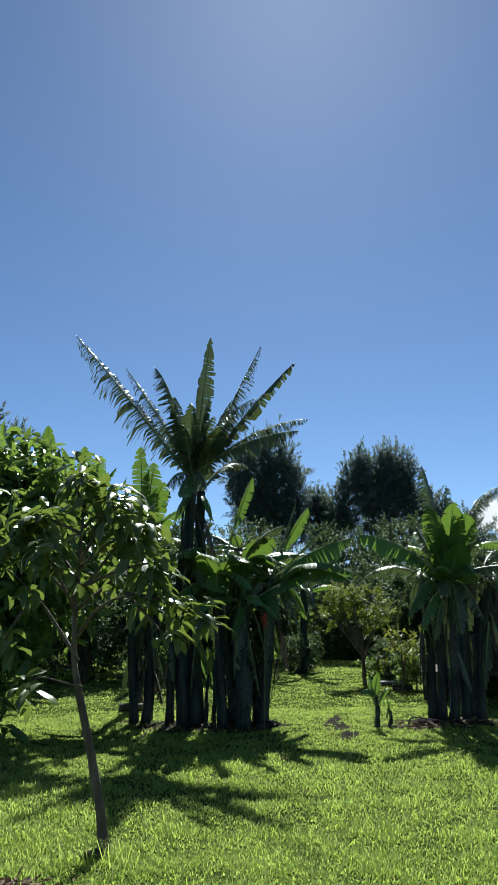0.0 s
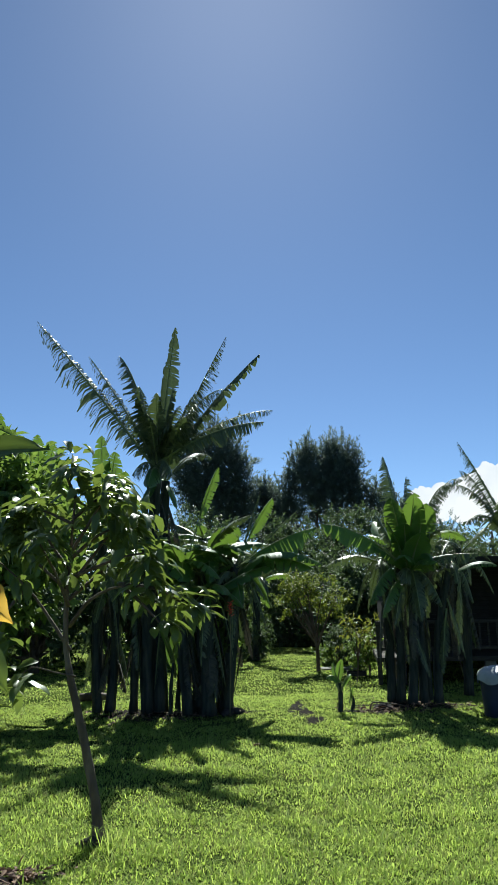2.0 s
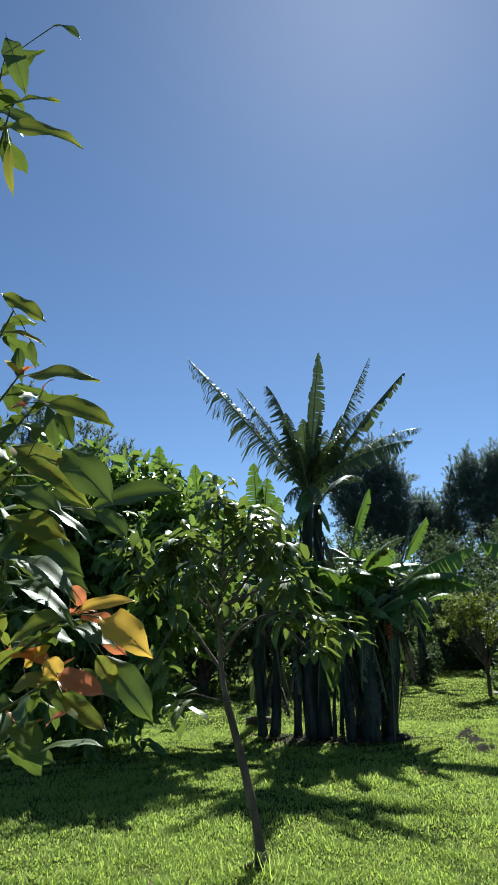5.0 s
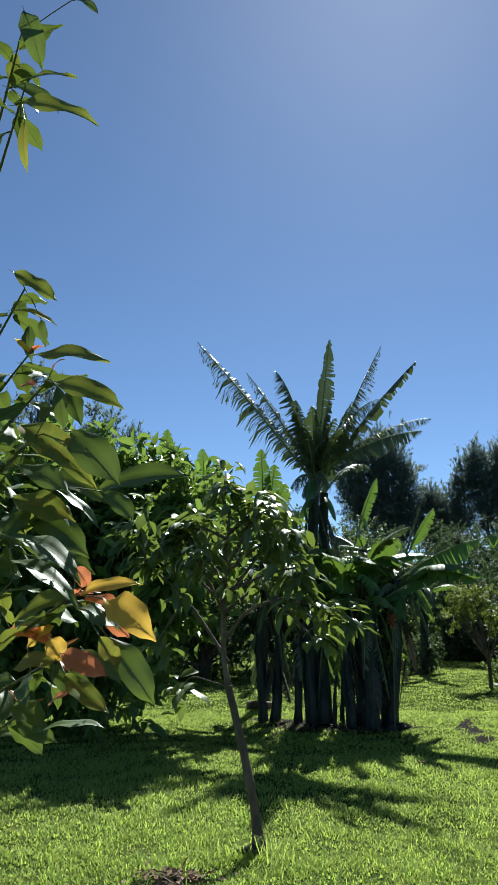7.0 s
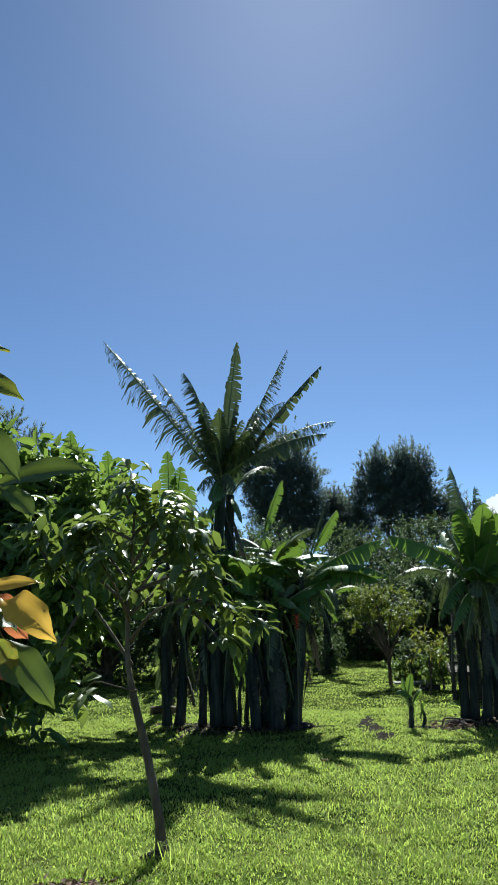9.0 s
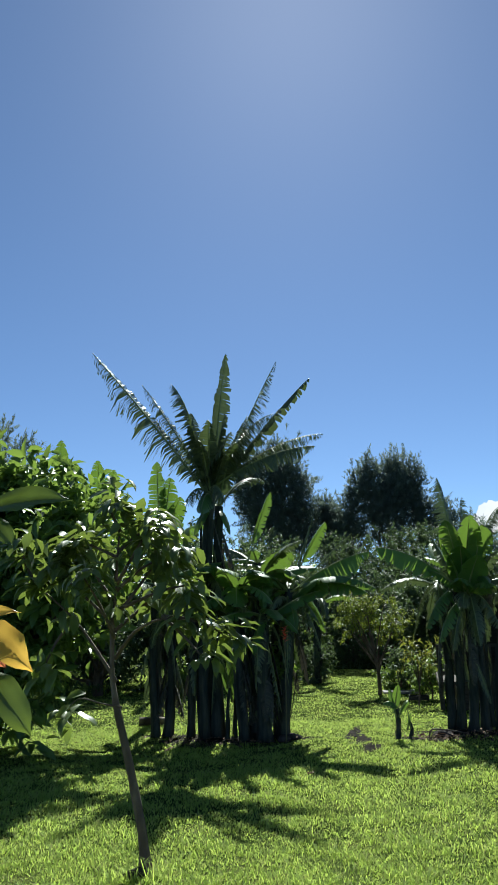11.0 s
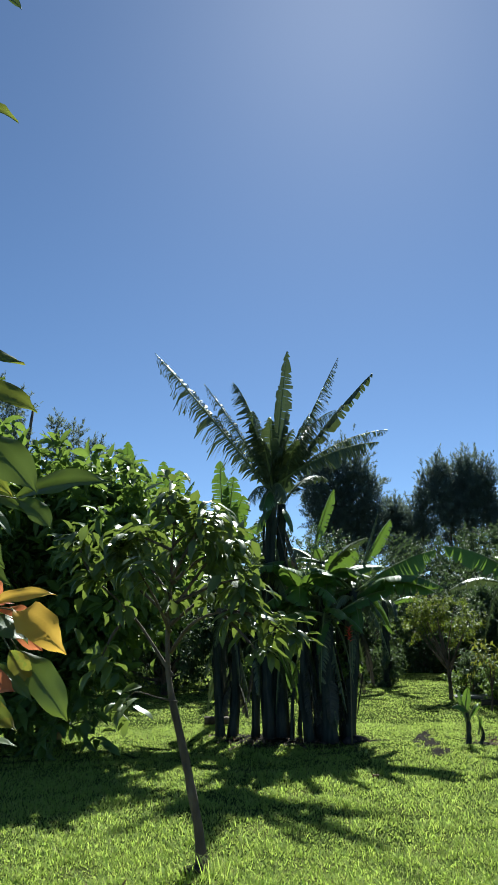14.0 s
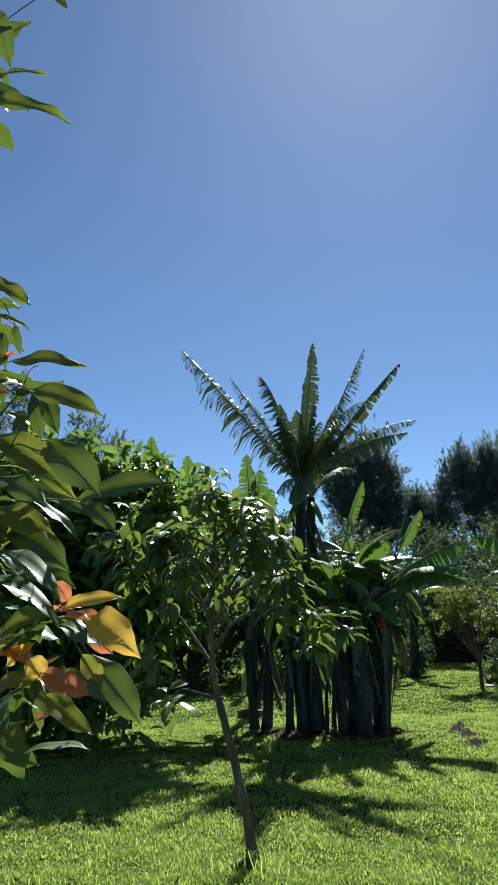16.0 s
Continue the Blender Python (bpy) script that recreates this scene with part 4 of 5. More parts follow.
# ---- the sapling ----
def build_sapling():
    rng = np.random.default_rng(21)
    foot = np.array([-1.18, 5.08, 0.0])
    e = empty("sapling", tuple(foot), "young slender tree with leaning grey trunk and drooping glossy leaves", "tree")
    trunk = smooth_line([(0, 0, -0.04), (-0.04, 0, 0.3), (-0.14, 0.03, 0.68), (-0.25, 0.06, 1.05), (-0.31, 0.07, 1.3), (-0.31, 0.07, 1.7), (-0.27, 0.05, 2.1), (-0.24, 0.03, 2.45)], 24)
    V, F = tube(trunk, np.r_[0.056, 0.044, np.linspace(0.035, 0.026, 10), np.linspace(0.022, 0.007, 12)], 12, 0.3, rng)
    part("trunk", mesh_of("trunk", V, F, M_BARK), e, "grey-brown knobbly bark")
    arms = [[(-0.27, 0.07, 1.28), (-0.42, 0.06, 1.5), (-0.6, 0.05, 1.75), (-0.9, 0.02, 2.0)], [(-0.28, 0.07, 1.45), (-0.1, -0.05, 1.65), (0.15, -0.1, 1.75), (0.42, -0.1, 1.7)],
            [(-0.29, 0.07, 1.6), (-0.3, -0.2, 1.85), (-0.35, -0.4, 2.05)], [(-0.28, 0.06, 1.75), (-0.05, 0.1, 2.05), (0.12, 0.15, 2.3)], [(-0.28, 0.06, 1.85), (-0.5, 0.15, 2.1), (-0.62, 0.2, 2.35)]]
    arms += [[(-0.27, 0.05, 2.0), (-0.05, -0.1, 2.25), (0.1, -0.15, 2.45)], [(-0.6, 0.05, 1.75), (-0.68, -0.1, 1.6), (-0.72, -0.2, 1.42)], [(0.15, -0.1, 1.75), (0.35, -0.2, 1.6), (0.5, -0.25, 1.45)],
            [(-0.29, 0.07, 1.65), (-0.12, 0.3, 1.85), (0.0, 0.45, 2.0)], [(-0.9, 0.02, 2.0), (-1.0, 0.0, 2.15), (-1.05, 0.0, 2.3)], [(-0.24, 0.03, 2.4), (-0.3, 0.0, 2.55), (-0.32, 0, 2.62)],
            [(-0.27, 0.05, 1.95), (-0.05, 0.0, 2.12), (0.22, -0.05, 2.2)], [(-0.28, 0.06, 1.8), (0.1, 0.05, 1.95), (0.38, 0.0, 1.98)], [(-0.25, 0.04, 2.2), (-0.45, 0.0, 2.3), (-0.6, -0.05, 2.36)], [(-0.29, 0.07, 1.7), (-0.55, 0.0, 1.95), (-0.75, -0.05, 2.15)], [(0.15, -0.1, 1.75), (0.4, 0.0, 1.72), (0.66, 0.05, 1.55)], [(-0.25, 0.04, 2.25), (-0.1, 0.1, 2.4), (0.02, 0.15, 2.42)],
            [(-0.22, 0.06, 1.1), (-0.36, -0.05, 1.14), (-0.5, -0.1, 1.2), (-0.6, -0.1, 1.08)]]
    for a in arms:
        thin = 0.5 if a[-1][2] < 1.2 else 1.0
        V, F = tube(smooth_line(a, 10), thin * np.linspace(0.016, 0.005, 10), 6)
        part("branch", mesh_of("branch", V, F, M_BARK), e)
    kinds = [leaf_mesh("leaf", L, W, c, f, 0.03, k, M_SAPLING) for k, (L, W, c, f) in enumerate([(0.21, 0.062, 0.9, 0.25), (0.19, 0.066, 0.5, 0.2), (0.23, 0.07, 1.2, 0.3), (0.16, 0.055, 0.3, 0.15), (0.22, 0.075, 0.7, 0.1), (0.2, 0.06, 1.4, 0.35)])]
    spots = []
    for a in arms:
        line = smooth_line(a, 12)
        spots += [line[11]] if a[-1][2] < 1.5 else [line[11], line[8], line[11] + rng.normal(0, 0.05, 3)]
    spots += [trunk[i] for i in (18, 21, 23)]
    spots = [s + rng.normal(0, 0.03, 3) for s in spots]
    for i in range(560):  # whorls of leaves that hang outward from the shoots
        c = spots[i % len(spots)]
        az = i * 2.4 + rng.uniform(-0.5, 0.5)
        out = c - np.array([-0.27, 0.05, c[2]])
        d = np.array([math.cos(az), math.sin(az), rng.uniform(-0.6, 0.15)]) + out * 0.7
        p = c + unit(d) * 0.02 + rng.normal(0, 0.035, 3)
        place("leaf", kinds[int(rng.integers(6))], e, p, d, (rng.normal(0, 0.25), rng.normal(0, 0.25), 1), rng.uniform(0.7, 1.1))
    spots = [(s, 0.1) for s in spots]
    n = 260
    idx = rng.integers(0, len(spots), n)
    P = np.array([spots[i][0] for i in idx]) + rng.normal(0, 0.09, (n, 3))
    V, T = leaf_cloud(P, rng.normal(0, 1, (n, 3)) + np.array([0, 0, -0.5]), np.array([0, 0, 1.0]) + 0.4 * rng.normal(0, 1, (n, 3)), 0.16 * rng.uniform(0.7, 1.2, n), 0.065 * rng.uniform(0.8, 1.2, n))
    tagged(part("inner_foliage", fast_mesh("inner_foliage", V, T, M_SAPLING), e), kind="stuff")


build_sapling()


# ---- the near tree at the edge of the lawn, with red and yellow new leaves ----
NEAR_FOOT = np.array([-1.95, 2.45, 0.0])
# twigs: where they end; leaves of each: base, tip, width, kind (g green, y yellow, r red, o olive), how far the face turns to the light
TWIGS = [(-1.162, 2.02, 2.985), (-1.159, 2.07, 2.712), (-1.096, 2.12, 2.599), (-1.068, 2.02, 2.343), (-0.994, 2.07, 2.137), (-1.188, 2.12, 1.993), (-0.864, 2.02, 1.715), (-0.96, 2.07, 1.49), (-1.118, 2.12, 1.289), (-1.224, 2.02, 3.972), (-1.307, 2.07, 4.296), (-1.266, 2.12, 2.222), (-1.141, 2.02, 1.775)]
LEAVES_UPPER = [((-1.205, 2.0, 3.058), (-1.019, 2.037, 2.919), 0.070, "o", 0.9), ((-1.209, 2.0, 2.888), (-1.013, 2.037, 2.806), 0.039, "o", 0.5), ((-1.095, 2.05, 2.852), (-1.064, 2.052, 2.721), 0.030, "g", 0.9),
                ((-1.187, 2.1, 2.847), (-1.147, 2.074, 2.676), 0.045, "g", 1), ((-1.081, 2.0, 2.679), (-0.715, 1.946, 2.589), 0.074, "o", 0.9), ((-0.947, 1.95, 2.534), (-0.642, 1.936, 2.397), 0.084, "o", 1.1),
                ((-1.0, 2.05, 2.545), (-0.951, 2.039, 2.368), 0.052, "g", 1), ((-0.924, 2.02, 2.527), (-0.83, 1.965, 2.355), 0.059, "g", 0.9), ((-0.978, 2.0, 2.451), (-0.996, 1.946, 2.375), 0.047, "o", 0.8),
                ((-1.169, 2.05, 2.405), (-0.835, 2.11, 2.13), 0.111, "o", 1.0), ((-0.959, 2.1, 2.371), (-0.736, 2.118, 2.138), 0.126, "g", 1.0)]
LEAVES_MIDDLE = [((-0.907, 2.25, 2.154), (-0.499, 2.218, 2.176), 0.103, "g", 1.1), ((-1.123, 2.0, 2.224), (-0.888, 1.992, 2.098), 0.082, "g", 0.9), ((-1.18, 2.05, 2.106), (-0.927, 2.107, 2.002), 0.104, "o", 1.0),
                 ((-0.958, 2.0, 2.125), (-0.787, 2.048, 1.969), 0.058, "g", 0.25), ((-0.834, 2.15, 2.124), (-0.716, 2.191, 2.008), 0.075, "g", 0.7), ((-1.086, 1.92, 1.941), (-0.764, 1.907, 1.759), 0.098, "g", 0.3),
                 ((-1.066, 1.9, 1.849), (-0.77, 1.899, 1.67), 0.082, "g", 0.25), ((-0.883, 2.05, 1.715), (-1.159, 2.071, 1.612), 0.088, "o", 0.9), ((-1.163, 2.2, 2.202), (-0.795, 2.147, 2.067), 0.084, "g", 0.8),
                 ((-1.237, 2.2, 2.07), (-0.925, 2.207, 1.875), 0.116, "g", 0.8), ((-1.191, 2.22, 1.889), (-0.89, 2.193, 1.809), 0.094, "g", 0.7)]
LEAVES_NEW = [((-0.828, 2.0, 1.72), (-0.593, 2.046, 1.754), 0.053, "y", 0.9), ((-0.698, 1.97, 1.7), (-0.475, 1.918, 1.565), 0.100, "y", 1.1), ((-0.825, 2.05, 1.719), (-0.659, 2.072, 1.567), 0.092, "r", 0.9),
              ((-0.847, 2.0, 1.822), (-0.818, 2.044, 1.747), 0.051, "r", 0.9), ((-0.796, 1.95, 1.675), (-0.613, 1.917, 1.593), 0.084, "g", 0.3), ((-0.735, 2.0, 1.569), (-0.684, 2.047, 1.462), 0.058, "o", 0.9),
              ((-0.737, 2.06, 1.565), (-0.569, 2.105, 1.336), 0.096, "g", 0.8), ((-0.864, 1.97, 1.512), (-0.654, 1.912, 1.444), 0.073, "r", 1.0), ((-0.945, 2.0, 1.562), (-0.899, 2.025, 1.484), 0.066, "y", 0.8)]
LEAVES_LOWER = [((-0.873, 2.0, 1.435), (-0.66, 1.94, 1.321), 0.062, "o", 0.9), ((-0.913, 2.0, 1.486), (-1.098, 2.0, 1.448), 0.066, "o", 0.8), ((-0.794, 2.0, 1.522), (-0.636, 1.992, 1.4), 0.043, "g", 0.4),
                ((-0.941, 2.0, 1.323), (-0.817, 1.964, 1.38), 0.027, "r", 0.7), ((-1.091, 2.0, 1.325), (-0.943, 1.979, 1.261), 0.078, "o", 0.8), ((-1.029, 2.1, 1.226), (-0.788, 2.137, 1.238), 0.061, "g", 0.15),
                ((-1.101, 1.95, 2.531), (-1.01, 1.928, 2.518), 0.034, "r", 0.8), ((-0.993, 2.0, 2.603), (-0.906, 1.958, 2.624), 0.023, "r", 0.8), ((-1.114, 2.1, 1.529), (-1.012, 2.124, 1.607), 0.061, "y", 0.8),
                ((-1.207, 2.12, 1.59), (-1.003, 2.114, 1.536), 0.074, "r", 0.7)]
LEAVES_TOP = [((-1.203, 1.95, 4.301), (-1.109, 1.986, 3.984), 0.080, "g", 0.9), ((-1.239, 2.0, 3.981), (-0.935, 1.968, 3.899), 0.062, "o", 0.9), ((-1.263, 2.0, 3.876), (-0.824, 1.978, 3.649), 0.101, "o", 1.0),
              ((-0.982, 2.0, 4.336), (-0.871, 2.036, 4.256), 0.055, "g", 0.8), ((-1.200, 2.0, 3.763), (-1.173, 2.001, 3.517), 0.039, "o", 0.9), ((-1.362, 2.08, 4.046), (-1.090, 2.081, 3.844), 0.081, "g", 0.8)]


def build_near_tree():
    rng = np.random.default_rng(33)
    foot = NEAR_FOOT
    e = empty("broadleaf_tree", tuple(foot), "young tree with large green leaves and red and yellow shoots", "tree")
    trunk = smooth_line([(0, 0, -0.04), (0.05, 0, 0.8), (0.0, -0.05, 1.7), (0.05, 0.0, 2.6), (0.1, 0.05, 3.4), (0.12, 0.05, 4.2)], 26)
    V, F = tube(trunk, np.linspace(0.055, 0.014, 26), 10, 0.12, rng)
    part("trunk", mesh_of("trunk", V, F, M_BARK), e)
    skins = {"g": (M_BROAD, "leaf"), "o": (M_OLIVE, "leaf"), "y": (M_YELLOW, "yellow_leaf"), "r": (M_RED, "red_leaf")}
    kinds = [leaf_mesh("leaf", L, W, c, f, w, 100 + k, M_BROAD) for k, (L, W, c, f, w) in enumerate([(0.2, 0.085, 0.5, 0.25, 0.05), (0.18, 0.09, 0.9, 0.15, 0.06), (0.22, 0.1, 0.3, 0.3, 0.05), (0.16, 0.07, 1.2, 0.35, 0.04), (0.21, 0.085, 1.0, 0.15, 0.07)])]
    kinds += [leaf_mesh("leaf", 0.18, 0.08, 0.7, 0.15, 0.03, 130, M_OLIVE)]
    young = [leaf_mesh("red_leaf", 0.12, 0.045, 0.6, 0.3, 0.03, 122, M_RED), leaf_mesh("yellow_leaf", 0.13, 0.05, 0.5, 0.2, 0.02, 121, M_YELLOW)]
    ends = []
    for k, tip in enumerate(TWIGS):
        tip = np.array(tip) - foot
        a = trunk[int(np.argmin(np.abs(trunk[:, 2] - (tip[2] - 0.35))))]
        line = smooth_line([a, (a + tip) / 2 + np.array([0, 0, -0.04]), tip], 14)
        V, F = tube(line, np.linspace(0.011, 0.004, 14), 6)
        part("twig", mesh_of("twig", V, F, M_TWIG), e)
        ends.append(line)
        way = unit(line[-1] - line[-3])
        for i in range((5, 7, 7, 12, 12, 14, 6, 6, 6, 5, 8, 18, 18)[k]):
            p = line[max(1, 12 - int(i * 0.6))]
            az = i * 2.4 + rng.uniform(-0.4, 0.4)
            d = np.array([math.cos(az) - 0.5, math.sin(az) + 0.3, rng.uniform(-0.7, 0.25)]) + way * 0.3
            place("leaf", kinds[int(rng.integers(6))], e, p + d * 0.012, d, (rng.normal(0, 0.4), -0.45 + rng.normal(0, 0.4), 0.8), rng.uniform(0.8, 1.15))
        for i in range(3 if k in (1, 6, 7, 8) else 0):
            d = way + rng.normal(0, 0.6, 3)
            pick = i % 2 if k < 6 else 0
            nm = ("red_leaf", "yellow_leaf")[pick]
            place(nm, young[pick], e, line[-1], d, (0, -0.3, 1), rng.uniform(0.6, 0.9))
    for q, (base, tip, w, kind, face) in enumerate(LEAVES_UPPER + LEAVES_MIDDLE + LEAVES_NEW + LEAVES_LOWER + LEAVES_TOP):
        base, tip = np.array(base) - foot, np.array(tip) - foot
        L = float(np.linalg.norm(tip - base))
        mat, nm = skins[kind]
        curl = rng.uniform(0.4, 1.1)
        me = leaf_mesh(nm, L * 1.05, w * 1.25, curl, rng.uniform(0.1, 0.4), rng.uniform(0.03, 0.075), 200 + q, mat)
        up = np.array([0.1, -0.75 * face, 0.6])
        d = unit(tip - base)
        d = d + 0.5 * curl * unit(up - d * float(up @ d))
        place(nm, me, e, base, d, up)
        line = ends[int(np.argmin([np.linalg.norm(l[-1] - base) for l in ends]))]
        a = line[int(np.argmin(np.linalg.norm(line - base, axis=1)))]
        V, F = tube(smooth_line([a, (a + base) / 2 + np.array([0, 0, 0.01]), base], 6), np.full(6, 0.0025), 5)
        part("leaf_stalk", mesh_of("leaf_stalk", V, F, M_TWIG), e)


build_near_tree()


# ---- house with porch behind the banana plants ----
def build_house():
    e = empty("house", (5.0, 15.5, 0), "dark timber house with a shaded railed porch behind the banana plants", "house")
    o = np.array([5.0, 15.5, 0])

    def add(name, vf, mat, label="", parent=None):
        V, F = vf
        return part(name, mesh_of(name, V - o, F, mat, smooth=False), parent or e, label)

    add("deck", box(1.1, 9, 14.6, 17.2, 0.42, 0.5), M_WOOD)
    for k in range(5):
        add("pier", box(1.3 + k * 1.8, 1.5 + k * 1.8, 14.8, 15.0, 0, 0.42), M_CONCRETE)
    for k in range(20):  # wall boards behind the porch
        add("wall_board", box(1.5, 9, 16.9 - 0.004 * (k % 2), 17.0, 0.5 + k * 0.09, 0.588 + k * 0.09, 0.004), M_WALL)
    add("side_wall", box(1.4, 1.5, 16.9, 21, 0.0, 2.3), M_WALL)
    add("back_wall", box(1.5, 9, 20.9, 21, 0, 2.3), M_WALL)
    win = add("window", box(4.0, 5.2, 16.84, 16.9, 1.2, 2.2), M_WOOD)
    part("pane", mesh_of("pane", box(4.08, 5.12, 16.82, 16.836, 1.28, 2.12, 0)[0] - o, box(0, 1, 0, 1, 0, 1, 0)[1], M_GLASS), win)
    for x in (2.55, 3.9, 5.6, 7.3, 8.9):
        add("post", box(x - 0.05, x + 0.05, 14.66, 14.76, 0.5, 2.35), M_WOOD)
    for x in (1.15, 1.6, 2.05):
        add("post", box(x - 0.04, x + 0.04, 14.66, 14.74, 0.0, 1.15), M_WOOD)
    for z in (1.1, 0.62):
        add("rail", box(1.1, 9, 14.68, 14.73, z, z + 0.06), M_WOOD)
    x = 1.25
    while x < 8.9:
        add("baluster", box(x, x + 0.035, 14.69, 14.72, 0.68, 1.1, 0.003), M_WOOD)
        x += 0.16
    # corrugated roof sheet
    xs = np.linspace(1.3, 9.3, 201)
    rows = [(14.3, 2.3), (17.6, 2.36), (20, 2.42), (23.0, 2.36)]
    V = []
    for y, z in rows:
        V += [(xx, y, z + 0.012 * math.sin(xx * 2 * math.pi / 0.16)) for xx in xs]
    nx = len(xs)
    F = [(j * nx + i, j * nx + i + 1, (j + 1) * nx + i + 1, (j + 1) * nx + i) for j in range(3) for i in range(nx - 1)]
    V2 = [(a, b_, c - 0.03) for a, b_, c in V]
    F2 = [tuple(q + len(V) for q in f[::-1]) for f in F]
    add("roof", (np.array(V + V2), F + F2), M_ROOF, "grey corrugated metal roof")
    add("fascia", box(1.3, 9.3, 14.28, 14.31, 2.2, 2.31), M_WALL)


build_house()


# ---- things on the lawn ----
def build_bin():
    foot = (2.64, 10.75, 0)
    e = empty("garden_bin", foot, "dark blue plastic bin with a white sheet pulled over the top", "bin")
    prof = [(0.0, 0.25, 0.02), (0.02, 0.27, 0), (0.25, 0.285, 0), (0.45, 0.30, 0), (0.5, 0.315, 0), (0.52, 0.3, 0), (0.5, 0.28, 0)]
    n = 28
    V, F = [], []
    for z, r, _ in prof:
        V += [(r * math.cos(a), r * math.sin(a), z) for a in np.linspace(0, 2 * np.pi, n, endpoint=False)]
    F = [(j * n + i, j * n + (i + 1) % n, (j + 1) * n + (i + 1) % n, (j + 1) * n + i) for j in range(len(prof) - 1) for i in range(n)] + [tuple(range(n))[::-1]]
    part("body", mesh_of("body", V, F, M_BLUE), e, "dark blue plastic tub")
    V, F = [], []
    rows = 9
    for j in range(rows):
        f = j / (rows - 1)
        for i in range(40):
            a = i / 40 * 2 * math.pi
            wr = 0.02 * math.sin(a * 7 + 3 * f) * f + 0.012 * math.sin(a * 13)
            r = 0.345 * math.sin(f * math.pi / 2) ** 0.8 + wr
            V.append((r * math.cos(a), r * math.sin(a), 0.48 + 0.18 * math.cos(f * math.pi / 2) ** 0.8 + 0.5 * wr - (0.05 * (0.5 + 0.5 * math.sin(a * 5)) if j == rows - 1 else 0)))
    F = [(j * 40 + i, j * 40 + (i + 1) % 40, (j + 1) * 40 + (i + 1) % 40, (j + 1) * 40 + i) for j in range(rows - 1) for i in range(40)]
    part("sheet", mesh_of("sheet", V, F, M_WHITE), e, "white crumpled plastic sheet")


build_bin()


def stone(name, loc, size, seed, label, category="stone", mat=None, group=""):
    rng = np.random.default_rng(seed)
    bm = bmesh.new()
    bmesh.ops.create_icosphere(bm, subdivisions=3, radius=1)
    off = Vector(rng.uniform(-9, 9, 3))
    for v in bm.verts:
        v.co *= 1 + 0.45 * noise.noise(v.co * 1.1 + off) + 0.15 * noise.noise(v.co * 3 + off)
        v.co = Vector((v.co.x * size[0], v.co.y * size[1], v.co.z * size[2]))
    me = bpy.data.meshes.new(name)
    bm.to_mesh(me)
    bm.free()
    me.materials.append(mat or M_STONE)
    me.polygons.foreach_set("use_smooth", np.ones(len(me.polygons), bool))
    ob = new(name, me)
    ob.location = loc
    return tagged(ob, label, category, group)


# first one: dark lump added in place of shade at the sapling's foot
stone("stone", (-1.22, 5.0, 0.02), (0.09, 0.08, 0.045), 6, "small dark lump in place of shade at the foot of the sapling")
stone("stone", (-1.08, 11.15, 0.03), (0.12, 0.09, 0.06), 2, "dark stone against the banana stems")
stone("stone", (-1.2, 10.95, 0.03), (0.09, 0.08, 0.06), 3, "dark stone against the banana stems")
stone("stone", (1.05, 11.4, 0.03), (0.13, 0.09, 0.06), 4, "dark lump of earth and roots by the banana plants")


for k in range(7):
    stone("pebble", (-0.2 + 0.09 * math.sin(k * 2.1), 10.7 + 0.18 * k, 0.012), (0.045 + 0.01 * (k % 3), 0.05, 0.028), 20 + k, "small dark stone in the bare patch of the path", "stone", group="stones in the path")


def soil_patch(loc, sx, sy, seed, label):
    """A low bare hump of earth with an uneven rim."""
    rng = np.random.default_rng(seed)
    V, F = [], []
    for j in range(7):
        f = j / 6
        for i in range(26):
            a = i / 26 * 6.283
            r = f * (1 + 0.24 * math.sin(a * 3 + seed) + 0.2 * math.sin(a * 7 + 2 * seed) + 0.12 * math.sin(a * 11 + seed))
            x, y = loc[0] + r * sx * math.cos(a), loc[1] + r * sy * math.sin(a)
            V.append((x, y, float(ground_z(x, y)) + 0.009 * (1 - f * f) + rng.uniform(-0.004, 0.004) - 0.012 * (j == 6)))
    F = [(j * 26 + i, j * 26 + (i + 1) % 26, (j + 1) * 26 + (i + 1) % 26, (j + 1) * 26 + i) for j in range(6) for i in range(26)]
    tagged(new("soil_patch", mesh_of("soil_patch", V, F, M_SOIL)), label, "soil", "bare patches in the lawn", "stuff")


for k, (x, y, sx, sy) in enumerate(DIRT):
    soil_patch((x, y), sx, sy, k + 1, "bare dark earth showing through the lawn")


def build_mulch():
    """Dry chips and fallen leaves."""
    rng = np.random.default_rng(12)
    Ps = []
    for cx, cy, sx, sy, n in ((-1.5, 4.36, 0.24, 0.1, 130), (1.0, 11.25, 0.45, 0.2, 160), (1.7, 11.6, 0.8, 0.35, 160), (-2.2, 10.8, 1.1, 0.35, 160)):
        x, y = rng.normal(cx, sx * 0.6, n), rng.normal(cy, sy * 0.7, n)
        Ps.append(np.stack([x, y, ground_z(x, y) + rng.uniform(0.012, 0.05, n)], 1))
    P = np.concatenate(Ps)
    n = len(P)
    D = rng.normal(0, 1, (n, 3)) * np.array([1, 1, 0.25])
    V, T = leaf_cloud(P, D, np.array([0, 0, 1.0]) + 0.4 * rng.normal(0, 1, (n, 3)), rng.uniform(0.03, 0.09, n), rng.uniform(0.012, 0.035, n), 0.3, 0.1)
    tagged(new("mulch", fast_mesh("mulch", V, T, M_CHIP)), "reddish brown dry chips and fallen leaves on the lawn", "mulch", kind="stuff")


build_mulch()


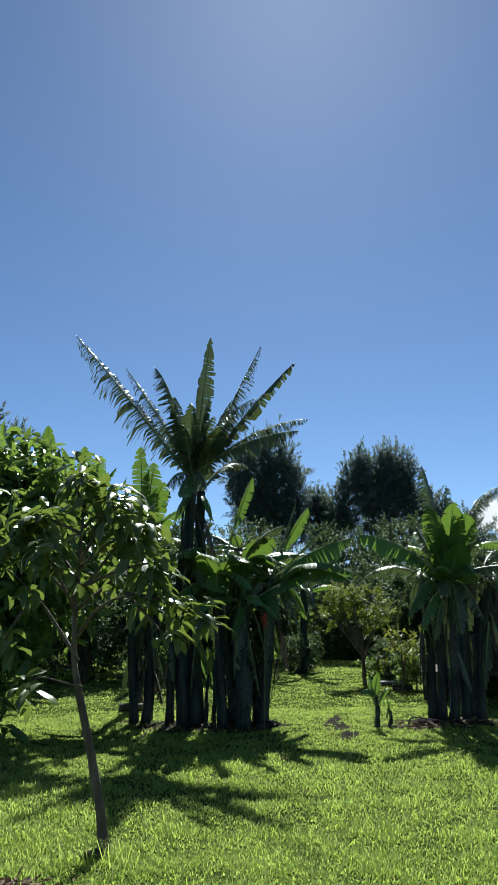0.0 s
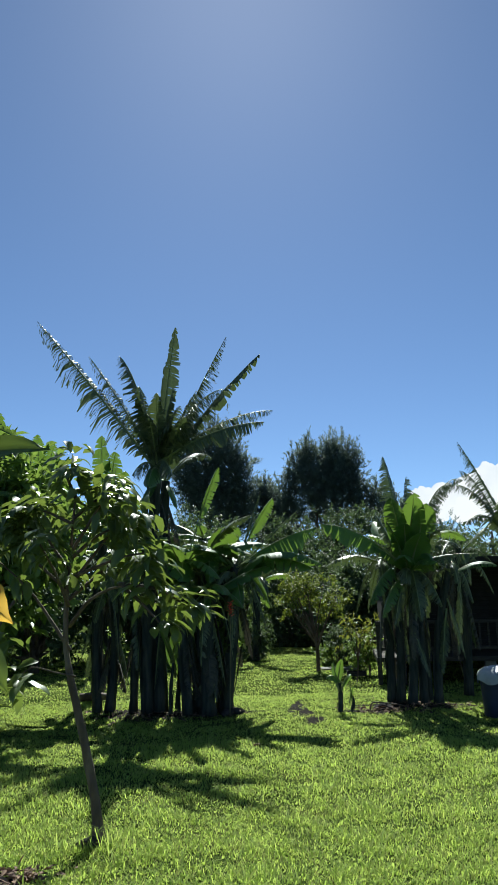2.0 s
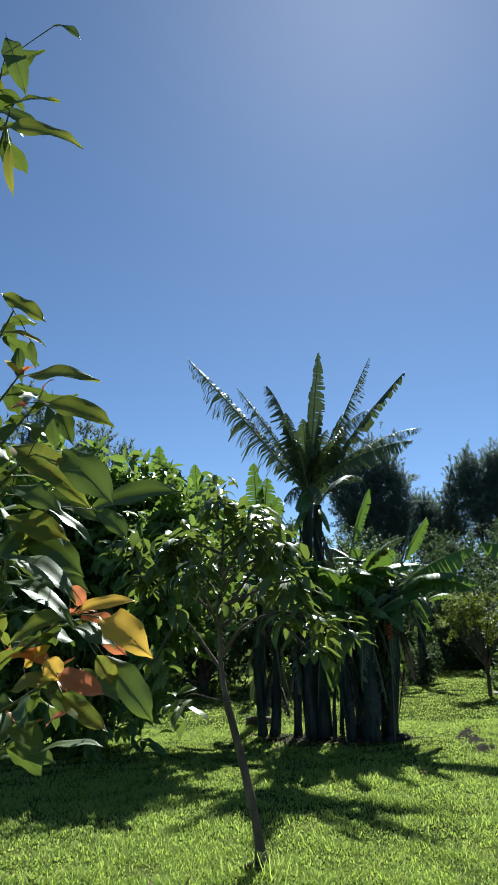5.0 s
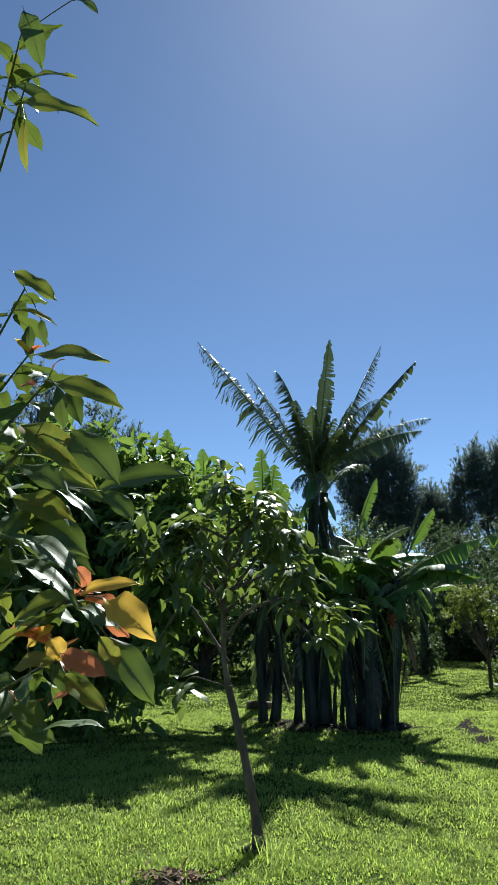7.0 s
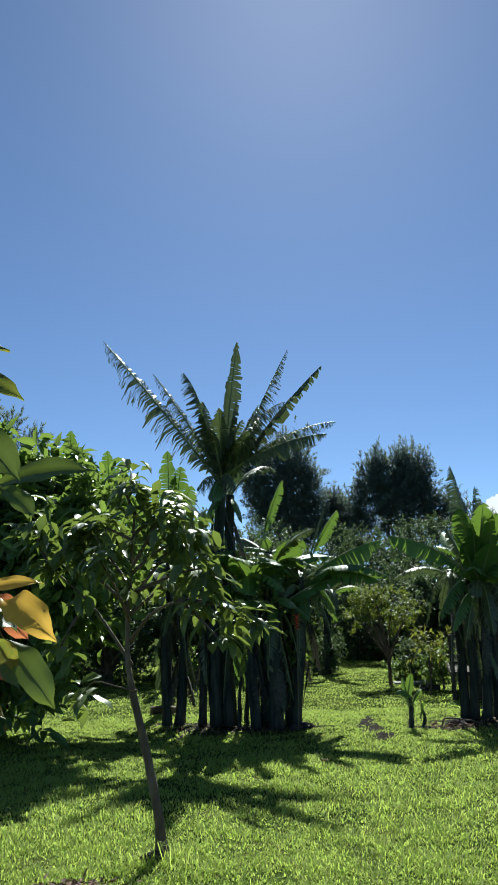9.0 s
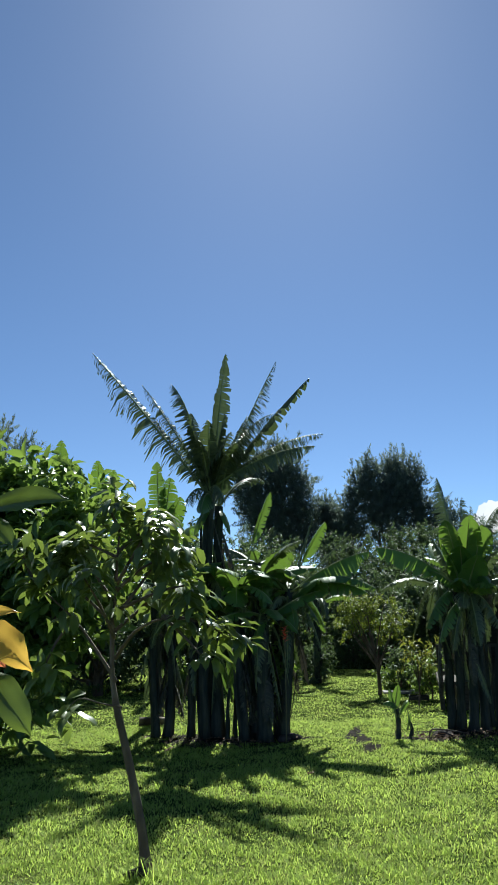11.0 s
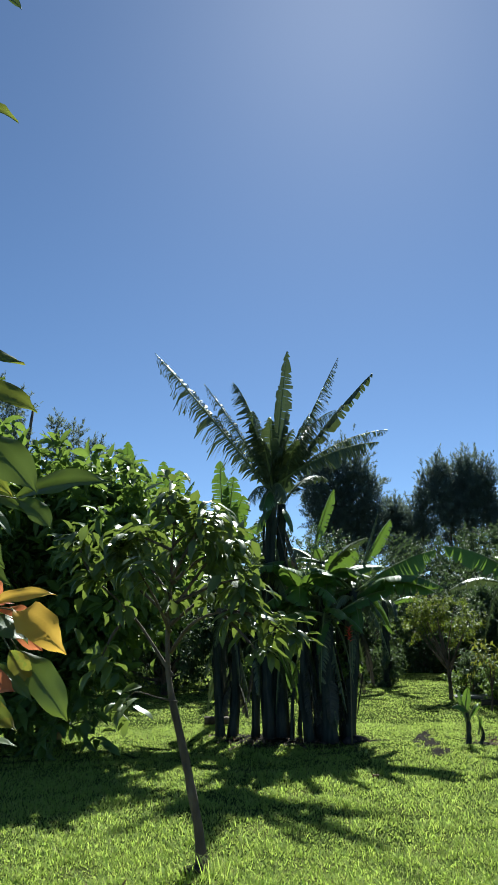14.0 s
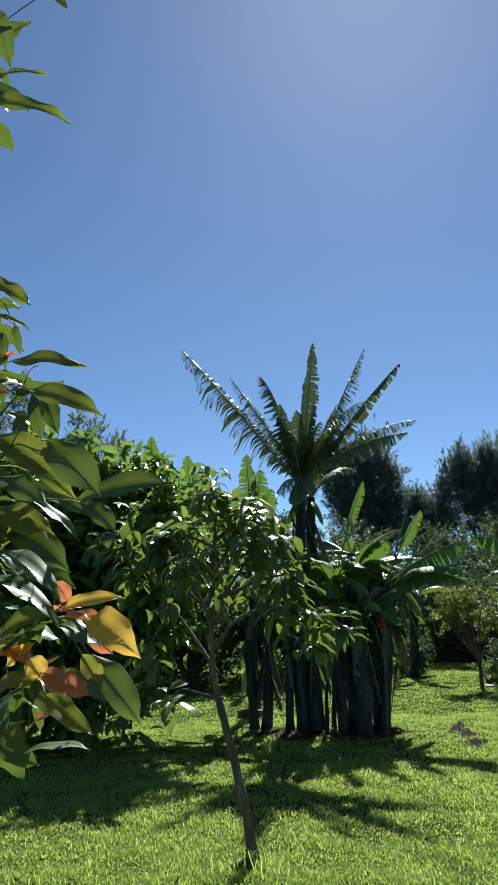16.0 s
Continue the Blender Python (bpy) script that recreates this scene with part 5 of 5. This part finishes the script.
def build_tufts():
    """Long grass at the foot of the sapling and here and there on the lawn."""
    rng = np.random.default_rng(14)
    for cx, cy, n, h in ((-1.2, 4.93, 44, 0.16), (-1.08, 4.9, 20, 0.27), (-1.38, 4.86, 26, 0.18), (-0.12, 6.04, 14, 0.13), (-0.95, 4.82, 16, 0.14), (-0.55, 9.2, 12, 0.1)):
        a = rng.uniform(0, 6.283, n)
        x, y = cx + rng.normal(0, 0.06, n), cy + rng.normal(0, 0.05, n)
        P = np.stack([x, y, ground_z(x, y) - 0.005], 1)
        ln = rng.uniform(0.2, 1.2, n)
        D = np.stack([np.cos(a) * ln, np.sin(a) * ln, np.ones(n)], 1)
        N = np.stack([np.cos(a), np.sin(a), -0.6 * np.ones(n)], 1)
        V, T = sliver_cloud(P, D, N, h * rng.uniform(0.5, 1.4, n), rng.uniform(0.004, 0.008, n), 0.45)
        tagged(new("grass_tuft", fast_mesh("grass_tuft", V, T, M_GRASS)), "tuft of longer grass standing out of the lawn", "grass", "tufts of long grass", "stuff")


build_tufts()


def build_clutter():
    V, F = box(-0.4, 0.4, -0.25, 0.25, 0, 0.05, 0.012)
    ob = tagged(new("concrete_slab", mesh_of("concrete_slab", V, F, M_CONCRETE, smooth=False)), "flat grey concrete slab lying by the path", "slab")
    ob.matrix_world = pose(0.33, 17.95, 0.0, 0, 0, 8)
    e = empty("wooden_crate", (0.72, 16.4, 0), "small weathered wooden crate by the path", "crate")
    for k in range(2):
        V, F = box(-0.2, 0.2, -0.13 - 0.0, -0.115, 0.01 + k * 0.05, 0.05 + k * 0.05, 0.003)
        part("slat", mesh_of("slat", V, F, M_WOOD, smooth=False), e)
        part("slat", mesh_of("slat", V * np.array([1, -1, 1]), [f[::-1] for f in F], M_WOOD, smooth=False), e)
    for x in (-0.2, 0.185):
        V, F = box(x, x + 0.02, -0.112, 0.112, 0.0, 0.11, 0.003)
        part("end_board", mesh_of("end_board", V, F, M_WOOD, smooth=False), e)
    # single dry leaves and a stick on the lawn
    dry = leaf_mesh("fallen_leaf", 0.2, 0.07, 0.9, 0.35, 0.05, 301, M_CHIP)
    for x, y, a in ((-0.46, 8.53, 0.4), (0.95, 10.9, 1.1), (-2.6, 10.2, 2.6)):
        ob = tagged(new("fallen_leaf", dry), "curled brown dry leaf lying on the grass", "leaf", "fallen leaves on the lawn")
        ob.matrix_world = pose(x, y, float(ground_z(x, y)) + 0.035, 0, 0, math.degrees(a))
    V, F = tube(smooth_line([(-0.14, 0, 0.0), (-0.12, 0.02, 0.11), (-0.04, 0, 0.13), (0.2, -0.02, 0.1), (0.4, 0.03, 0.06), (0.48, 0.02, 0.01)], 16), np.linspace(0.014, 0.006, 16), 6)
    ob = tagged(new("fallen_branch", mesh_of("fallen_branch", V, F, M_BARK)), "thin bent dead stick resting on the earth by the banana plants", "stick")
    ob.matrix_world = pose(0.98, 11.3, 0.0, 0, 0, 10)
    # fallen stem lying behind the clump
    rng = np.random.default_rng(77)
    V, F = tube(smooth_line([(-0.25, 0, 0.07), (0, 0.02, 0.072), (0.25, 0, 0.07)], 12), np.linspace(0.075, 0.06, 12), 10, 0.2, rng)
    ob = tagged(new("fallen_log", mesh_of("fallen_log", V, F, M_BARK)), "short fallen log lying on the grass", "log")
    ob.matrix_world = pose(-3.7, 12.6, 0, 0, 0, 15)
    # red flower spike among the stems
    e = empty("ginger_flower", (-1.12, 10.75, 0), "red flower spike on a thin green stalk", "flower")
    V, F = tube(smooth_line([(0, 0, 0), (0.02, 0, 0.7), (0.03, 0, 1.42)], 10), np.full(10, 0.009), 6)
    part("stalk", mesh_of("stalk", V, F, M_TWIG), e)
    P = np.array([[0.03, 0, 1.38 + 0.015 * i] for i in range(14)])
    a = np.arange(14) * 2.4
    V, T = leaf_cloud(P, np.stack([np.cos(a), np.sin(a), np.full(14, 0.8)], 1), np.tile([0, 0, 1.0], (14, 1)), np.full(14, 0.075), np.full(14, 0.035))
    part("bracts", fast_mesh("bracts", V, T, M_FLOWER), e, "red bracts")


build_clutter()


# ---- cloud low over the garden, far off ----
def build_cloud():
    m, nt, b, out = nodes_of("cloud_white")
    em = nt.nodes.new("ShaderNodeEmission")
    em.inputs["Strength"].default_value = 1.0
    n = noise_node(nt, 0.03, 5)
    r = ramp_node(nt, [(0.3, (0.40, 0.40, 0.42)), (0.6, (0.47, 0.45, 0.45))])
    nt.links.new(n.outputs["Fac"], r.inputs[0])
    nt.links.new(r.outputs[0], em.inputs["Color"])
    nt.links.new(em.outputs[0], out.inputs["Surface"])
    rng = np.random.default_rng(4)
    bm = bmesh.new()
    for k in range(110):
        f = rng.random()
        x = 58 + 150 * f
        h = 12 + 20 * min(1, f * 2.4)
        z = rng.uniform(64, 64 + h)
        rad = rng.uniform(5, 13) * (1.0 - 0.35 * (z - 66) / h)
        made = bmesh.ops.create_icosphere(bm, subdivisions=3, radius=rad, matrix=Matrix.Translation((x, 600 + rng.uniform(-12, 12), z)))
        for v in made["verts"]:
            v.co += (v.co - Vector((x, 600, z))) * (0.35 * noise.noise(v.co * 0.08) + 0.3 * noise.noise(v.co * 0.21))
    me = bpy.data.meshes.new("cloud")
    bm.to_mesh(me)
    bm.free()
    me.materials.append(m)
    me.polygons.foreach_set("use_smooth", np.ones(len(me.polygons), bool))
    tagged(new("backdrop_cloud", me), "white cumulus cloud low in the blue sky", "cloud", kind="structure")


build_cloud()
